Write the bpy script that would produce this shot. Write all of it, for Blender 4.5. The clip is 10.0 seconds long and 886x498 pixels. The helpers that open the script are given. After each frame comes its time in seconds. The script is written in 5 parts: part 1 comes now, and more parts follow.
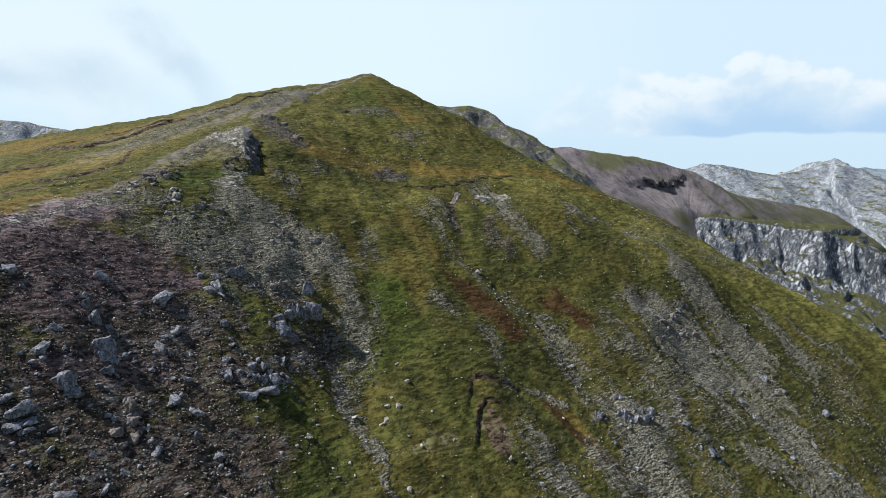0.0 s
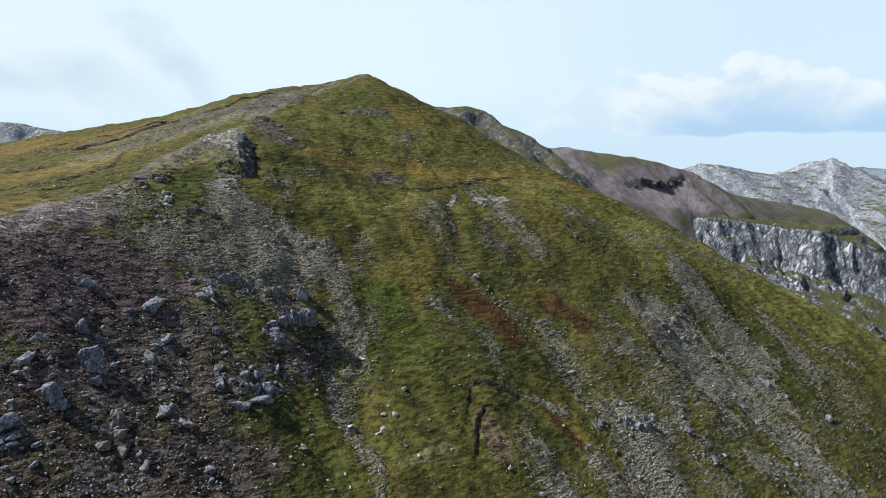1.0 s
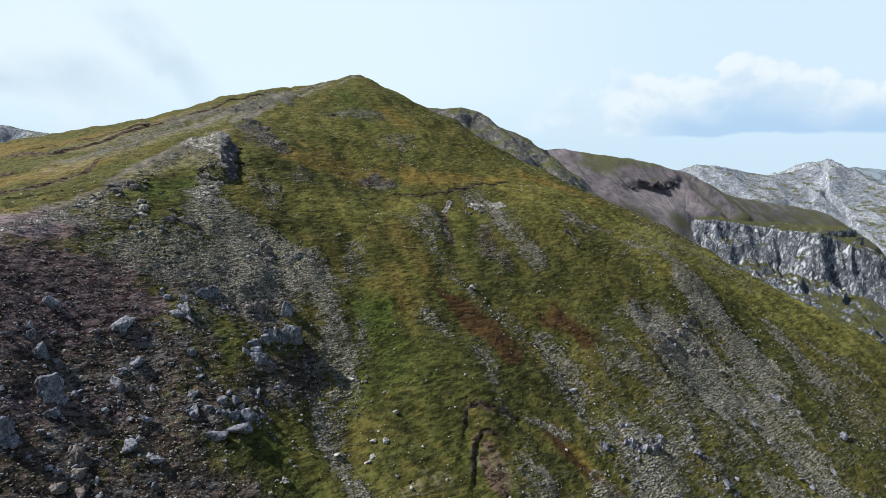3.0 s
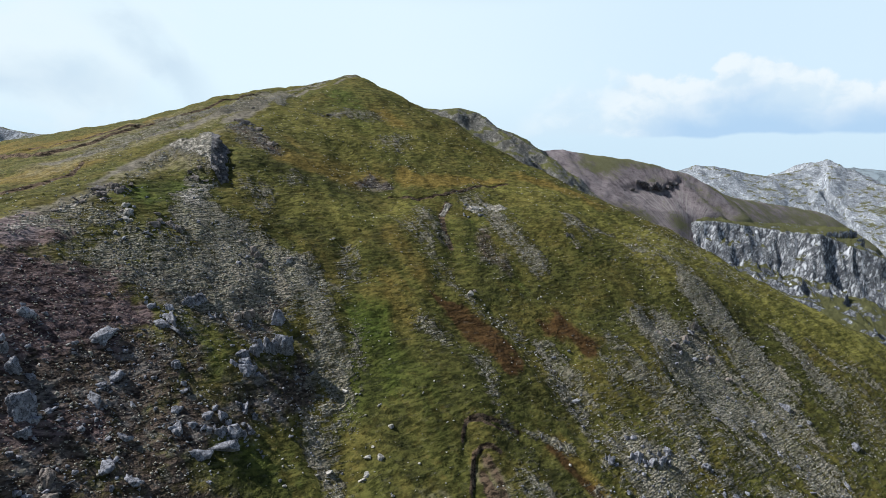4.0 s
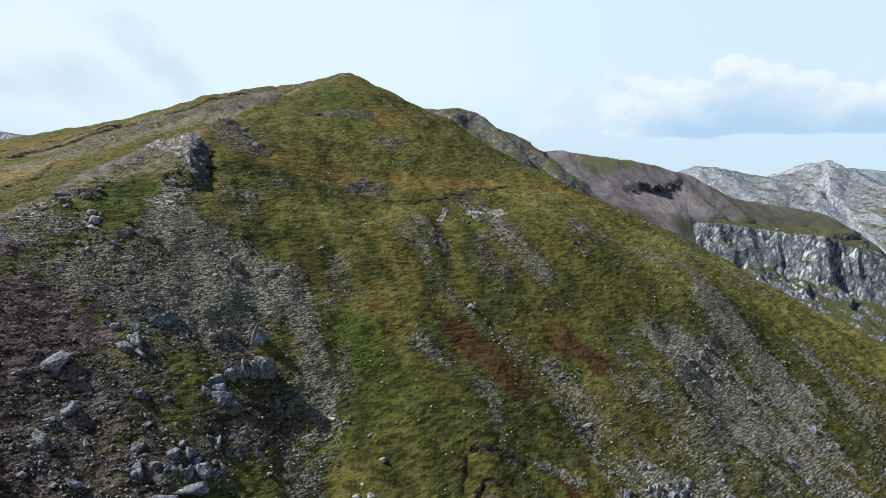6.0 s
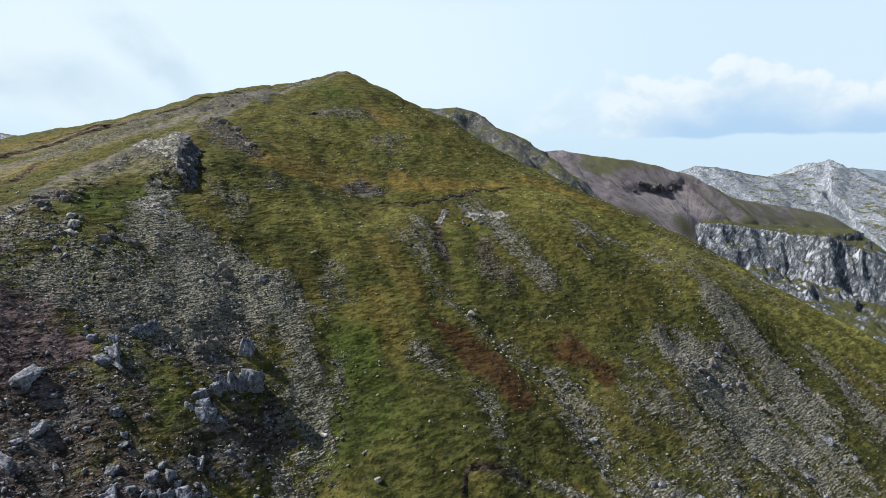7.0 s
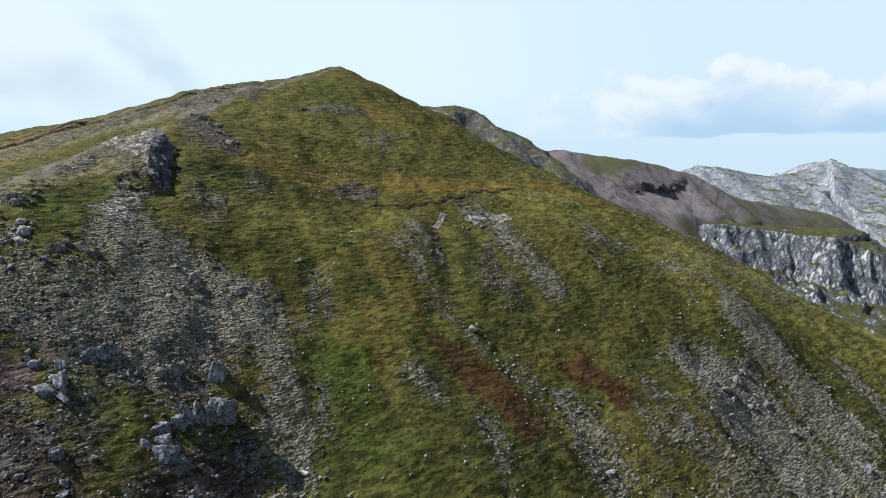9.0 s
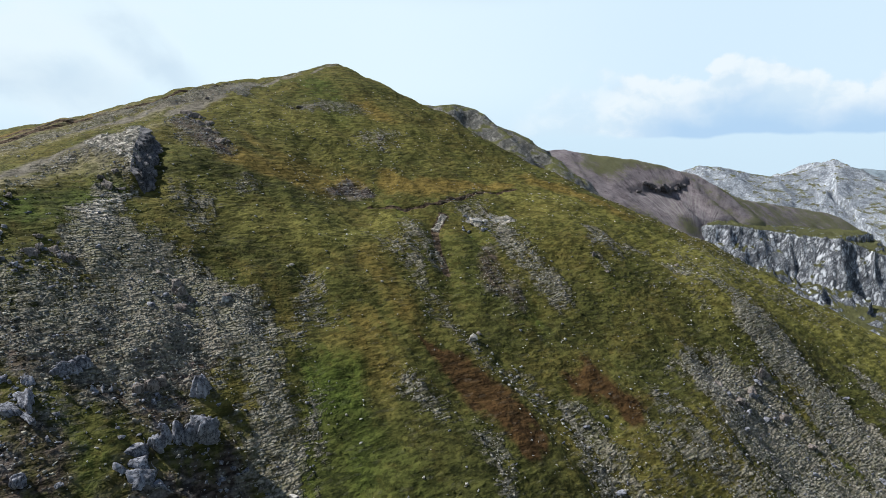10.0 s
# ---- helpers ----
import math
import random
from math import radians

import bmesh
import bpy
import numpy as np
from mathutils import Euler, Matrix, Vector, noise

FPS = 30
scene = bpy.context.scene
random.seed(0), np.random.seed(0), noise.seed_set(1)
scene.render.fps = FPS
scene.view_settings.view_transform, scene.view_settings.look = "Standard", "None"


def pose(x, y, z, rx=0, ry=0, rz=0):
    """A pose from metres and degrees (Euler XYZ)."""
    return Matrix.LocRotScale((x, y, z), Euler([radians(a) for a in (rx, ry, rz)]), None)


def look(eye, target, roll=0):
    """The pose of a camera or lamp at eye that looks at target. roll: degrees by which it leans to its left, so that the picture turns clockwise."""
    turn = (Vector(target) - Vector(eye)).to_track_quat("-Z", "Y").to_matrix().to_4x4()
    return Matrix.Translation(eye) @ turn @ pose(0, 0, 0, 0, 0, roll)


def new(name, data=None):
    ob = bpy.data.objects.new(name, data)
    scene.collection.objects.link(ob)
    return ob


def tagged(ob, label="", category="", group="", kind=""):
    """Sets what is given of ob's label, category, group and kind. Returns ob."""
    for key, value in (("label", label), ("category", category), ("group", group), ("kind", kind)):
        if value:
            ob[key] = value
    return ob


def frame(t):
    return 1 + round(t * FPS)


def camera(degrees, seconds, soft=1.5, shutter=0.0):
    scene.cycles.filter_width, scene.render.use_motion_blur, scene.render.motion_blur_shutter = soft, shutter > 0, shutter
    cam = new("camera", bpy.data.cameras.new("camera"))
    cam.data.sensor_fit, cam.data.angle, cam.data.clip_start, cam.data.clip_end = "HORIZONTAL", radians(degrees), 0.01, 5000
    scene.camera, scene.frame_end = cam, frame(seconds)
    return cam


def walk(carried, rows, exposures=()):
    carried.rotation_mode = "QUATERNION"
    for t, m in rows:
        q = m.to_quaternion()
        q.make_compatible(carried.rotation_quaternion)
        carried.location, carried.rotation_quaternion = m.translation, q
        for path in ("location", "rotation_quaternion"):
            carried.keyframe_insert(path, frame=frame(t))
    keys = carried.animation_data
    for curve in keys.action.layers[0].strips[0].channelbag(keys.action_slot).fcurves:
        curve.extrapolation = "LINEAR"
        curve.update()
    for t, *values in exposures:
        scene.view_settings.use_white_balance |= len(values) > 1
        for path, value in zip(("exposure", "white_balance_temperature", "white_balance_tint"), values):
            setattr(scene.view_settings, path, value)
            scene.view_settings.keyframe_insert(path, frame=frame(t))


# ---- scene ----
cam = camera(77.2, 10.0, 0.5)
METRES, EYE, TILT, LEAN, TURN = 65.0, 100.0, -9.0, 0.0, 0.0
ROWS = [
    (0.0, 0.0, 0.0, 0.0, -0.0, -0.0, -0.0),
    (0.5, 0.0013, 0.0208, 0.0077, -0.09, 0.0, 0.08),
    (1.0, 0.0029, 0.0483, 0.0188, -0.22, 0.01, 0.16),
    (1.5, 0.0047, 0.0811, 0.0311, -0.34, 0.03, 0.23),
    (2.0, 0.006, 0.1188, 0.0434, -0.47, 0.03, 0.27),
    (2.5, 0.0078, 0.1602, 0.0547, -0.58, 0.05, 0.3),
    (4.0, 0.0133, 0.3018, 0.0854, -0.88, 0.18, 0.43),
    (4.5, 0.0147, 0.3533, 0.0959, -0.94, 0.21, 0.45),
    (5.0, 0.0159, 0.4059, 0.1058, -0.99, 0.25, 0.48),
    (5.5, 0.0172, 0.4598, 0.1157, -1.04, 0.26, 0.51),
    (7.0, 0.0236, 0.6279, 0.1416, -1.13, 0.31, 0.65),
    (7.5, 0.0256, 0.685, 0.1501, -1.16, 0.3, 0.69),
    (8.0, 0.0274, 0.743, 0.1583, -1.2, 0.32, 0.71),
    (8.5, 0.0292, 0.8013, 0.1666, -1.24, 0.31, 0.72),
    (9.0, 0.031, 0.86, 0.1747, -1.27, 0.31, 0.73),
    (9.5, 0.0322, 0.919, 0.1837, -1.3, 0.3, 0.72),
    (10.0, 0.0334, 0.9784, 0.192, -1.32, 0.3, 0.7),
]
walk(cam, [(t, pose(0, 0, EYE, TILT, LEAN, TURN) @ pose(METRES * x, METRES * y, METRES * z, 90 + pitch, roll, yaw)) for t, x, y, z, yaw, pitch, roll in ROWS])

# ---- daylight: a fair-weather sky with thin high cloud and a bank of cumulus ----
SUN_AZIMUTH, SUN_HEIGHT = 283.0, 46.0   # compass degrees clockwise from +y, degrees above the horizon
world = bpy.data.worlds.new("sky")
scene.world = world
world.use_nodes = True


class Nodes:
    """A short way to write node trees."""

    def __init__(self, tree):
        self.tree = tree
        tree.nodes.clear()

    def add(self, kind, inputs=(), **settings):
        n = self.tree.nodes.new(kind)
        for key, value in settings.items():
            setattr(n, key, value)
        for key, value in dict(inputs).items():
            self.put(n.inputs[key], value)
        return n

    def put(self, socket, value):
        if isinstance(value, bpy.types.NodeSocket):
            self.tree.links.new(value, socket)
        elif isinstance(value, bpy.types.Node):
            self.tree.links.new(value.outputs[0], socket)
        else:
            if socket.type == "RGBA" and len(value) == 3:
                value = (*value, 1)
            socket.default_value = value

    def math(self, op, a, b=0.0, c=0.0, clamp=False):
        return self.add("ShaderNodeMath", {0: a, 1: b, 2: c}, operation=op, use_clamp=clamp).outputs[0]

    def ramp(self, value, low, high):
        return self.add("ShaderNodeMapRange", {0: value, 1: low, 2: high, 3: 0.0, 4: 1.0}, interpolation_type="SMOOTHSTEP").outputs[0]

    def mix(self, fac, a, b, blend="MIX"):
        n = self.add("ShaderNodeMix", data_type="RGBA", blend_type=blend, clamp_factor=True)
        for socket, value in ((n.inputs[0], fac), (n.inputs[6], a), (n.inputs[7], b)):
            self.put(socket, value)
        return n.outputs[2]

    def noise(self, vector, scale, detail=4.0, rough=0.55, warp=0.0):
        return self.add("ShaderNodeTexNoise", {"Vector": vector, "Scale": scale, "Detail": detail, "Roughness": rough, "Distortion": warp}).outputs[0]


def build_sky():
    n = Nodes(world.node_tree)
    sky = n.add("ShaderNodeTexSky", sky_type="NISHITA", sun_disc=False, sun_elevation=radians(SUN_HEIGHT),
                sun_rotation=radians(SUN_AZIMUTH), altitude=1900.0, air_density=1.0, dust_density=1.6, ozone_density=1.0)
    way = n.add("ShaderNodeTexCoord").outputs["Generated"]
    xyz = n.add("ShaderNodeSeparateXYZ", {0: way})
    up = n.math("MAXIMUM", xyz.outputs[2], 0.02)
    x, y, z = xyz.outputs

    def less(v, low, high):
        return n.math("SUBTRACT", 1.0, n.ramp(v, low, high))

    # thin bright veil low in the sky, deep blue overhead
    flat = n.add("ShaderNodeCombineXYZ", {0: n.math("DIVIDE", x, n.math("ADD", up, 0.12)), 1: n.math("DIVIDE", y, n.math("ADD", up, 0.12)), 2: 0.0})
    veil = less(n.math("MULTIPLY_ADD", n.noise(flat, 0.6, 4.0), 0.10, z), 0.30, 0.50)
    wisp = n.noise(n.add("ShaderNodeMapping", {0: way, 1: (0.4, 0.0, 0.2), 2: (0.0, 0.5, 0.0), 3: (1.0, 1.0, 1.7)}), 4.4, 5.0, 0.50, 0.35)
    west = n.ramp(n.math("SUBTRACT", n.math("MULTIPLY", n.math("SUBTRACT", wisp, 0.5), 0.9), x), 0.24, 0.50)
    drift = n.math("SUBTRACT", n.noise(way, 7.0, 6.0, 0.58, 0.3), 0.5)
    # two grey wisps: one drawn out down towards the summit, one level and low
    slant = n.math("ABSOLUTE", n.math("MULTIPLY_ADD", drift, 0.10, n.math("MULTIPLY_ADD", x, 0.698, n.math("MULTIPLY_ADD", z, 0.715, 0.176))))
    slanting = n.math("MULTIPLY", less(slant, 0.004, 0.044), n.math("MULTIPLY", n.ramp(x, -0.54, -0.45), less(x, -0.41, -0.33)))
    level = n.math("ABSOLUTE", n.math("MULTIPLY_ADD", drift, 0.12, n.math("SUBTRACT", z, 0.118)))
    lying = n.math("MULTIPLY", less(level, 0.005, 0.045), less(x, -0.54, -0.40))
    grey = n.math("MULTIPLY", n.math("MAXIMUM", slanting, lying), n.ramp(wisp, 0.30, 0.52))
    glow = n.math("MULTIPLY", n.ramp(wisp, 0.58, 0.42), west)
    # a bank of cumulus low over the eastern ranges, flat and grey-blue underneath
    tall = n.add("ShaderNodeMapping", {0: way, 1: (0.31, 0.1, 0.0), 3: (1.0, 1.0, 1.25)}).outputs[0]

    def billows(place):
        bent = n.add("ShaderNodeVectorMath", {0: place, 1: n.add("ShaderNodeVectorMath", {0: n.add("ShaderNodeTexNoise", {"Vector": place, "Scale": 14.0, "Detail": 5.0}).outputs["Color"], 1: (0.06, 0.06, 0.06)}, operation="MULTIPLY").outputs[0]}, operation="ADD").outputs[0]
        knob = n.math("MULTIPLY_ADD", n.add("ShaderNodeTexVoronoi", {"Vector": bent, "Scale": 20.0}).outputs["Distance"], 0.45, n.add("ShaderNodeTexVoronoi", {"Vector": bent, "Scale": 7.0}).outputs["Distance"])
        return n.math("MULTIPLY_ADD", n.math("SUBTRACT", n.noise(place, 5.0, 9.0, 0.6), 0.5), 2.0, n.math("SUBTRACT", 0.6, knob))

    heapy = billows(tall)
    lit_side = billows(n.add("ShaderNodeMapping", {0: tall, 1: (-0.022, 0.0, 0.030)}).outputs[0])
    saddle = n.math("MULTIPLY", n.ramp(x, 0.375, 0.430), less(x, 0.430, 0.480))
    crest_line = n.math("MULTIPLY_ADD", saddle, -0.034, n.math("MULTIPLY_ADD", n.math("MULTIPLY", n.ramp(x, 0.15, 0.27), n.math("MULTIPLY_ADD", less(x, 0.32, 0.42), 0.6, 1.0)), 0.048, n.math("MULTIPLY_ADD", n.ramp(x, 0.50, 0.60), -0.018, 0.102)))
    curl = n.math("SUBTRACT", n.noise(tall, 34.0, 6.0, 0.6, 0.6), 0.5)
    rise = n.math("MULTIPLY_ADD", curl, 0.024, n.math("MULTIPLY_ADD", heapy, 0.075, n.math("SUBTRACT", crest_line, z)))
    crown = n.ramp(rise, 0.000, n.math("MULTIPLY_ADD", less(x, 0.24, 0.40), 0.03, 0.014))
    wobble = n.math("SUBTRACT", n.noise(tall, 9.0, 5.0, 0.5), 0.5)
    foot = n.ramp(n.math("MULTIPLY_ADD", wobble, 0.022, z), 0.037, n.math("MULTIPLY_ADD", less(x, 0.26, 0.38), 0.012, 0.043))
    side = n.ramp(n.math("MULTIPLY_ADD", heapy, 0.10, x), 0.10, 0.34)
    heap = n.math("MULTIPLY", n.math("MULTIPLY", crown, foot), side)
    under = n.math("MULTIPLY", less(n.math("MULTIPLY_ADD", heapy, -0.045, z), 0.050, 0.110), n.ramp(x, 0.30, 0.42))
    soft = n.ramp(n.math("MULTIPLY_ADD", n.math("ADD", curl, n.math("SUBTRACT", heapy, lit_side)), 1.3, n.math("MULTIPLY", n.math("SUBTRACT", 0.06, rise), 5.0)), -0.35, 0.45)
    light = n.mix(soft, (6.9, 8.5, 9.9), (8.9, 9.8, 10.4))
    light = n.mix(n.math("MULTIPLY", under, 0.95), light, (4.6, 6.8, 9.4))
    base = n.mix(n.ramp(z, 0.0, 0.14), (6.6, 8.6, 10.2), n.mix(n.ramp(x, -0.1, 0.5), (8.2, 9.9, 10.9), (7.2, 9.1, 10.7)))
    c = n.mix(n.math("MULTIPLY", veil, 0.96), sky.outputs[0], base)
    c = n.mix(n.math("MULTIPLY", glow, 0.35), c, (9.0, 9.7, 10.1))
    c = n.mix(n.math("MULTIPLY", grey, 0.75), c, (6.2, 7.8, 9.3))
    c = n.mix(n.math("MULTIPLY", heap, 0.92), c, light)
    back = n.add("ShaderNodeBackground", {0: c, 1: 0.0672})
    n.add("ShaderNodeOutputWorld", {0: back})


build_sky()
sun = new("sun", bpy.data.lights.new("sun", "SUN"))
sun.data.energy, sun.data.angle, sun.data.color = 5.0, radians(0.6), (1.0, 0.965, 0.905)
a, h = radians(SUN_AZIMUTH), radians(SUN_HEIGHT)
sun.matrix_world = look((0, 0, 400), Vector((0, 0, 400)) - Vector((math.sin(a) * math.cos(h), math.cos(a) * math.cos(h), math.sin(h))))
scene.view_settings.exposure = 0.52

# ---- noise and small mesh helpers ----
def lattice(ix, iy, seed):
    """A repeatable random number for each lattice point."""
    v = (ix.astype(np.int64) * 374761393 + iy.astype(np.int64) * 668265263 + seed * 1442695041) & 0x7FFFFFFF
    v = ((v ^ (v >> 13)) * 1274126177) & 0x7FFFFFFF
    return ((v ^ (v >> 16)) & 0xFFFF) / 32767.5 - 1.0


def wave(x, y, size, seed=0):
    """Smooth noise from -1 to 1 with lumps of that size."""
    x, y = x / size, y / size
    ix, iy = np.floor(x), np.floor(y)
    fx, fy = x - ix, y - iy
    fx, fy = fx * fx * (3 - 2 * fx), fy * fy * (3 - 2 * fy)
    a, b = lattice(ix, iy, seed), lattice(ix + 1, iy, seed)
    c, d = lattice(ix, iy + 1, seed), lattice(ix + 1, iy + 1, seed)
    return (a + (b - a) * fx) * (1 - fy) + (c + (d - c) * fx) * fy


def rough(x, y, size, octaves, seed=0, gain=0.5):
    z, k = 0.0, 1.0
    for i in range(octaves):
        u, v = x * 0.8 - y * 0.6, x * 0.6 + y * 0.8
        x, y = u, v
        z = z + k * wave(x + 17.3 * i, y - 9.1 * i, size, seed + i)
        size, k = size * 0.5, k * gain
    return z


def ridged(x, y, size, octaves, seed=0, gain=0.55):
    z, k = 0.0, 1.0
    for i in range(octaves):
        u, v = x * 0.8 - y * 0.6, x * 0.6 + y * 0.8
        x, y = u, v
        z = z + k * (1 - 2 * np.abs(wave(x, y, size, seed + i)))
        size, k = size * 0.5, k * gain
    return z


def smooth(v, low, high):
    t = np.clip((v - low) / (high - low), 0, 1)
    return t * t * (3 - 2 * t)


def along(x, y, line):
    """Distance of each point from a polyline of (x, y, width) in units of its width, and how far along it lies."""
    best = np.full(np.shape(x), 1e9)
    for (x0, y0, w0), (x1, y1, w1) in zip(line, line[1:]):
        dx, dy = x1 - x0, y1 - y0
        t = np.clip(((x - x0) * dx + (y - y0) * dy) / (dx * dx + dy * dy + 1e-9), 0, 1)
        best = np.minimum(best, np.hypot(x - x0 - t * dx, y - y0 - t * dy) / (w0 + (w1 - w0) * t))
    return best


def beside(x, y, line):
    """Distance of each point from a polyline of (x, y, width), positive on its left hand."""
    best, out = np.full(np.shape(x), 1e9), np.zeros(np.shape(x))
    for (x0, y0, _), (x1, y1, _) in zip(line, line[1:]):
        dx, dy = x1 - x0, y1 - y0
        t = np.clip(((x - x0) * dx + (y - y0) * dy) / (dx * dx + dy * dy), 0, 1)
        d = np.hypot(x - x0 - t * dx, y - y0 - t * dy)
        side = np.where((y - y0) * dx - (x - x0) * dy > 0, d, -d)
        out = np.where(d < best, side, out)
        best = np.minimum(best, d)
    return out


def softmin(*heights, k=6.0):
    return -k * np.log(sum(np.exp(np.clip(-h / k, -300, 300)) for h in heights))


# ---- the mountain's form ----
KNOLLS = [(-110, 130, 28, 8.5), (-90, 300, 14, 4.7), (-46, 392, 16, 5.0), (-82, 238, 24, 2.8)] + [(65, 187, 15, 4.5), (51, 237, 15, 5.1), (92, 226, 15, 5.0), (20, 164, 15, 2.7), (-95, 188, 15, 2.1), (-71, 176, 15, 0.9)]
HOLLOWS = [(50, 310, 28, 4.2), (-190, 400, 65, 6.5), (-82, 374, 28, 7.0), (-310, 410, 90, 6.5), (-240, 330, 45, 2.0)] + [(-23, 136, 15, 6.0), (-22, 156, 15, 3.6), (-25, 247, 15, 3.2), (-85, 136, 15, 2.6), (-63, 128, 15, 2.2), (-67, 161, 15, 1.2)]
# broad swells of the east face, one each 34 m, row by row uphill
SWELLS = [
    [0.2, 1.0, -0.0, -0.1, 0.0, 0.0, 0.0, 0.0],
    [0.3, 1.1, -2.6, -0.2, 0.2, 0.5, 0.2, -0.0],
    [-1.0, -0.3, -2.4, 0.4, -1.4, 1.3, 0.6, -0.5],
    [0.3, 1.2, -0.7, 0.8, -1.2, 0.3, -1.8, -1.0],
    [0.7, 0.9, 0.9, 0.3, 2.0, 3.0, 2.1, 0.0],
    [0.2, -0.4, -1.4, -0.7, 0.5, 0.9, 0.1, -0.8],
    [0.0, 0.2, -0.2, -1.7, -2.8, -0.1, -0.7, -0.2],
]


RIM = [(-83.0, 238.0, 1), (-80.0, 229.0, 1), (-77.5, 222.0, 1), (-75.5, 216.0, 1), (-73.5, 210.0, 1), (-72.0, 206.0, 1)]


def landform(x, y):
    """The bare shape of the mountain: a steep gullied east face, a gentle west flank and a north side that falls away."""
    u, v = x / 100, (y - 200) / 100
    east = 67.24 - 32.3 * u + 50.46 * v + 3.7 * u * u + 9.73 * u * v + 0.82 * v * v - 1.2 * u ** 3 - 0.25 * u * u * v - 0.18 * u * v * v - 0.01 * v ** 3
    for row, swells in enumerate(SWELLS):
        for column, h in enumerate(swells):
            if h:
                east = east + h * np.exp(-((x + 105 - 34 * column) ** 2 + (y - 85 - 34 * row) ** 2) / 676)
    west = 120.0 + 17.9 * u + 23.5 * v + 2.5 * v * v
    north = 158.0 - 67.4 * u - 17.9 * v
    back = 166 + 0.17 * (x + 49) - 0.5 * (y - 398 + 0.06 * (x + 49))
    z = softmin(east, west, north, back)
    for bx, by, s, h in KNOLLS:
        z = z + h * np.exp(-((x - bx) ** 2 + (y - by) ** 2) / s ** 2)
    for bx, by, s, h in HOLLOWS:
        z = z - h * np.exp(-((x - bx) ** 2 + (y - by) ** 2) / s ** 2)
    # the crag: a rounded rib that breaks off eastwards in a wall
    m = (np.abs(x + 76) < 32) & (np.abs(y - 216) < 36)
    if m.any():
        u, v = x[m], y[m]
        d = beside(u, v, RIM) + 0.9 * wave(u, v, 4.0, 77)
        here = smooth(v, 202, 211) * smooth(242 - v, 0, 12)
        step = np.where(d < 0, 3.4 * np.exp(-(d / 7) ** 2), 3.4 - 4.6 * smooth(d, 0.0, 2.2) + 1.2 * smooth(d, 3.0, 9.0))
        z[m] = z[m] + here * step
    valley = -105 + 14 * rough(x, y, 420.0, 3, 40)
    return -softmin(-z, -valley, k=9.0)


COVER = {}
KINDS = ("scree", "pale", "heath", "purple", "rust", "dry", "green", "earth", "tan", "straw", "gravel", "moss", "rose")


def band(kind, line, much=1.0):
    COVER.setdefault(kind, []).append((line if len(line) > 1 else line * 2, much))


# what grows or lies where: bands of (x, y, half width)
# west flank and summit
band("tan", [(-149.9, 235.3, 10.0), (-127.5, 238.3, 9.6), (-112.9, 260.6, 8.2), (-98.4, 280.1, 5.8), (-86.4, 286.9, 4.4)], 0.55)
band("gravel", [(-143.1, 236.0, 4.4), (-130.4, 248.8, 4.5), (-115.0, 266.0, 4.6), (-99.6, 283.5, 4.0), (-85.2, 292.9, 2.8)])
band("scree", [(-129.4, 245.8, 10.6), (-131.3, 277.8, 12.0), (-126.2, 308.2, 11.7), (-94.8, 291.0, 7.2), (-101.0, 377.6, 7.0), (-72.2, 385.5, 5.3)], 0.75)
band("tan", [(-148.3, 269.2, 18.6), (-143.3, 297.2, 20.1), (-129.3, 314.3, 18.5), (-95.7, 293.1, 11.2), (-102.1, 363.1, 10.4)], 0.55)
band("straw", [(181.7, 224.2, 9.8)])
band("dry", [(-271.4, 354.5, 21.8), (-215.2, 323.9, 14.3), (-174.1, 309.5, 11.9), (-154.5, 321.0, 7.6), (-136.2, 316.2, 5.3)])
band("dry", [(-165.5, 210.1, 16.3), (-147.7, 214.2, 13.5), (-130.4, 214.7, 11.5), (-121.2, 215.9, 6.7)])
band("dry", [(-108.7, 136.0, 7.5), (-110.4, 154.5, 5.9)])
band("scree", [(-83.6, 298.0, 4.9), (-91.8, 381.5, 5.3), (-74.1, 388.2, 4.5), (-57.1, 377.6, 4.3), (-48.3, 381.3, 3.5)], 0.8)
band("tan", [(-132.5, 221.2, 15.4), (-124.1, 233.7, 14.3), (-114.2, 251.5, 13.3), (-105.1, 276.3, 10.9), (-86.6, 289.6, 8.4), (-80.0, 326.6, 6.4)], 0.55)
band("dry", [(-183.4, 290.8, 9.5), (-169.0, 295.3, 7.5), (-155.1, 305.9, 6.6), (-133.6, 310.1, 4.6)])
band("pale", [(-104.2, 133.4, 1.7), (-102.8, 145.1, 1.8), (-100.6, 155.8, 1.7), (-99.5, 168.1, 1.6), (-96.8, 179.8, 1.7)], 0.5)
band("purple", [(-103.9, 134.8, 3.9), (-100.8, 146.4, 4.6), (-97.9, 156.3, 4.2), (-94.6, 163.4, 2.5)])
band("purple", [(-103.9, 130.2, 1.6), (-100.3, 126.8, 2.6)])
band("scree", [(-89.5, 334.2, 2.8), (-70.4, 297.1, 2.4)])
band("scree", [(-48.9, 291.9, 3.2), (-41.4, 299.5, 3.3), (-32.6, 301.9, 3.3)], 0.62)
band("straw", [(-68.2, 282.7, 14.1), (-42.4, 270.5, 19.2), (-22.0, 288.0, 20.7), (-2.1, 286.3, 17.2)], 0.45)
band("straw", [(-59.4, 215.2, 7.1), (-40.3, 213.6, 8.8), (-22.7, 215.5, 8.8), (-8.2, 232.1, 7.5)], 0.45)
band("straw", [(27.2, 269.2, 13.9), (48.9, 254.3, 12.9), (73.3, 243.0, 11.9), (92.4, 222.3, 12.4)], 0.45)
band("dry", [(-26.6, 311.3, 4.3), (-16.2, 301.0, 4.6)], 0.75)
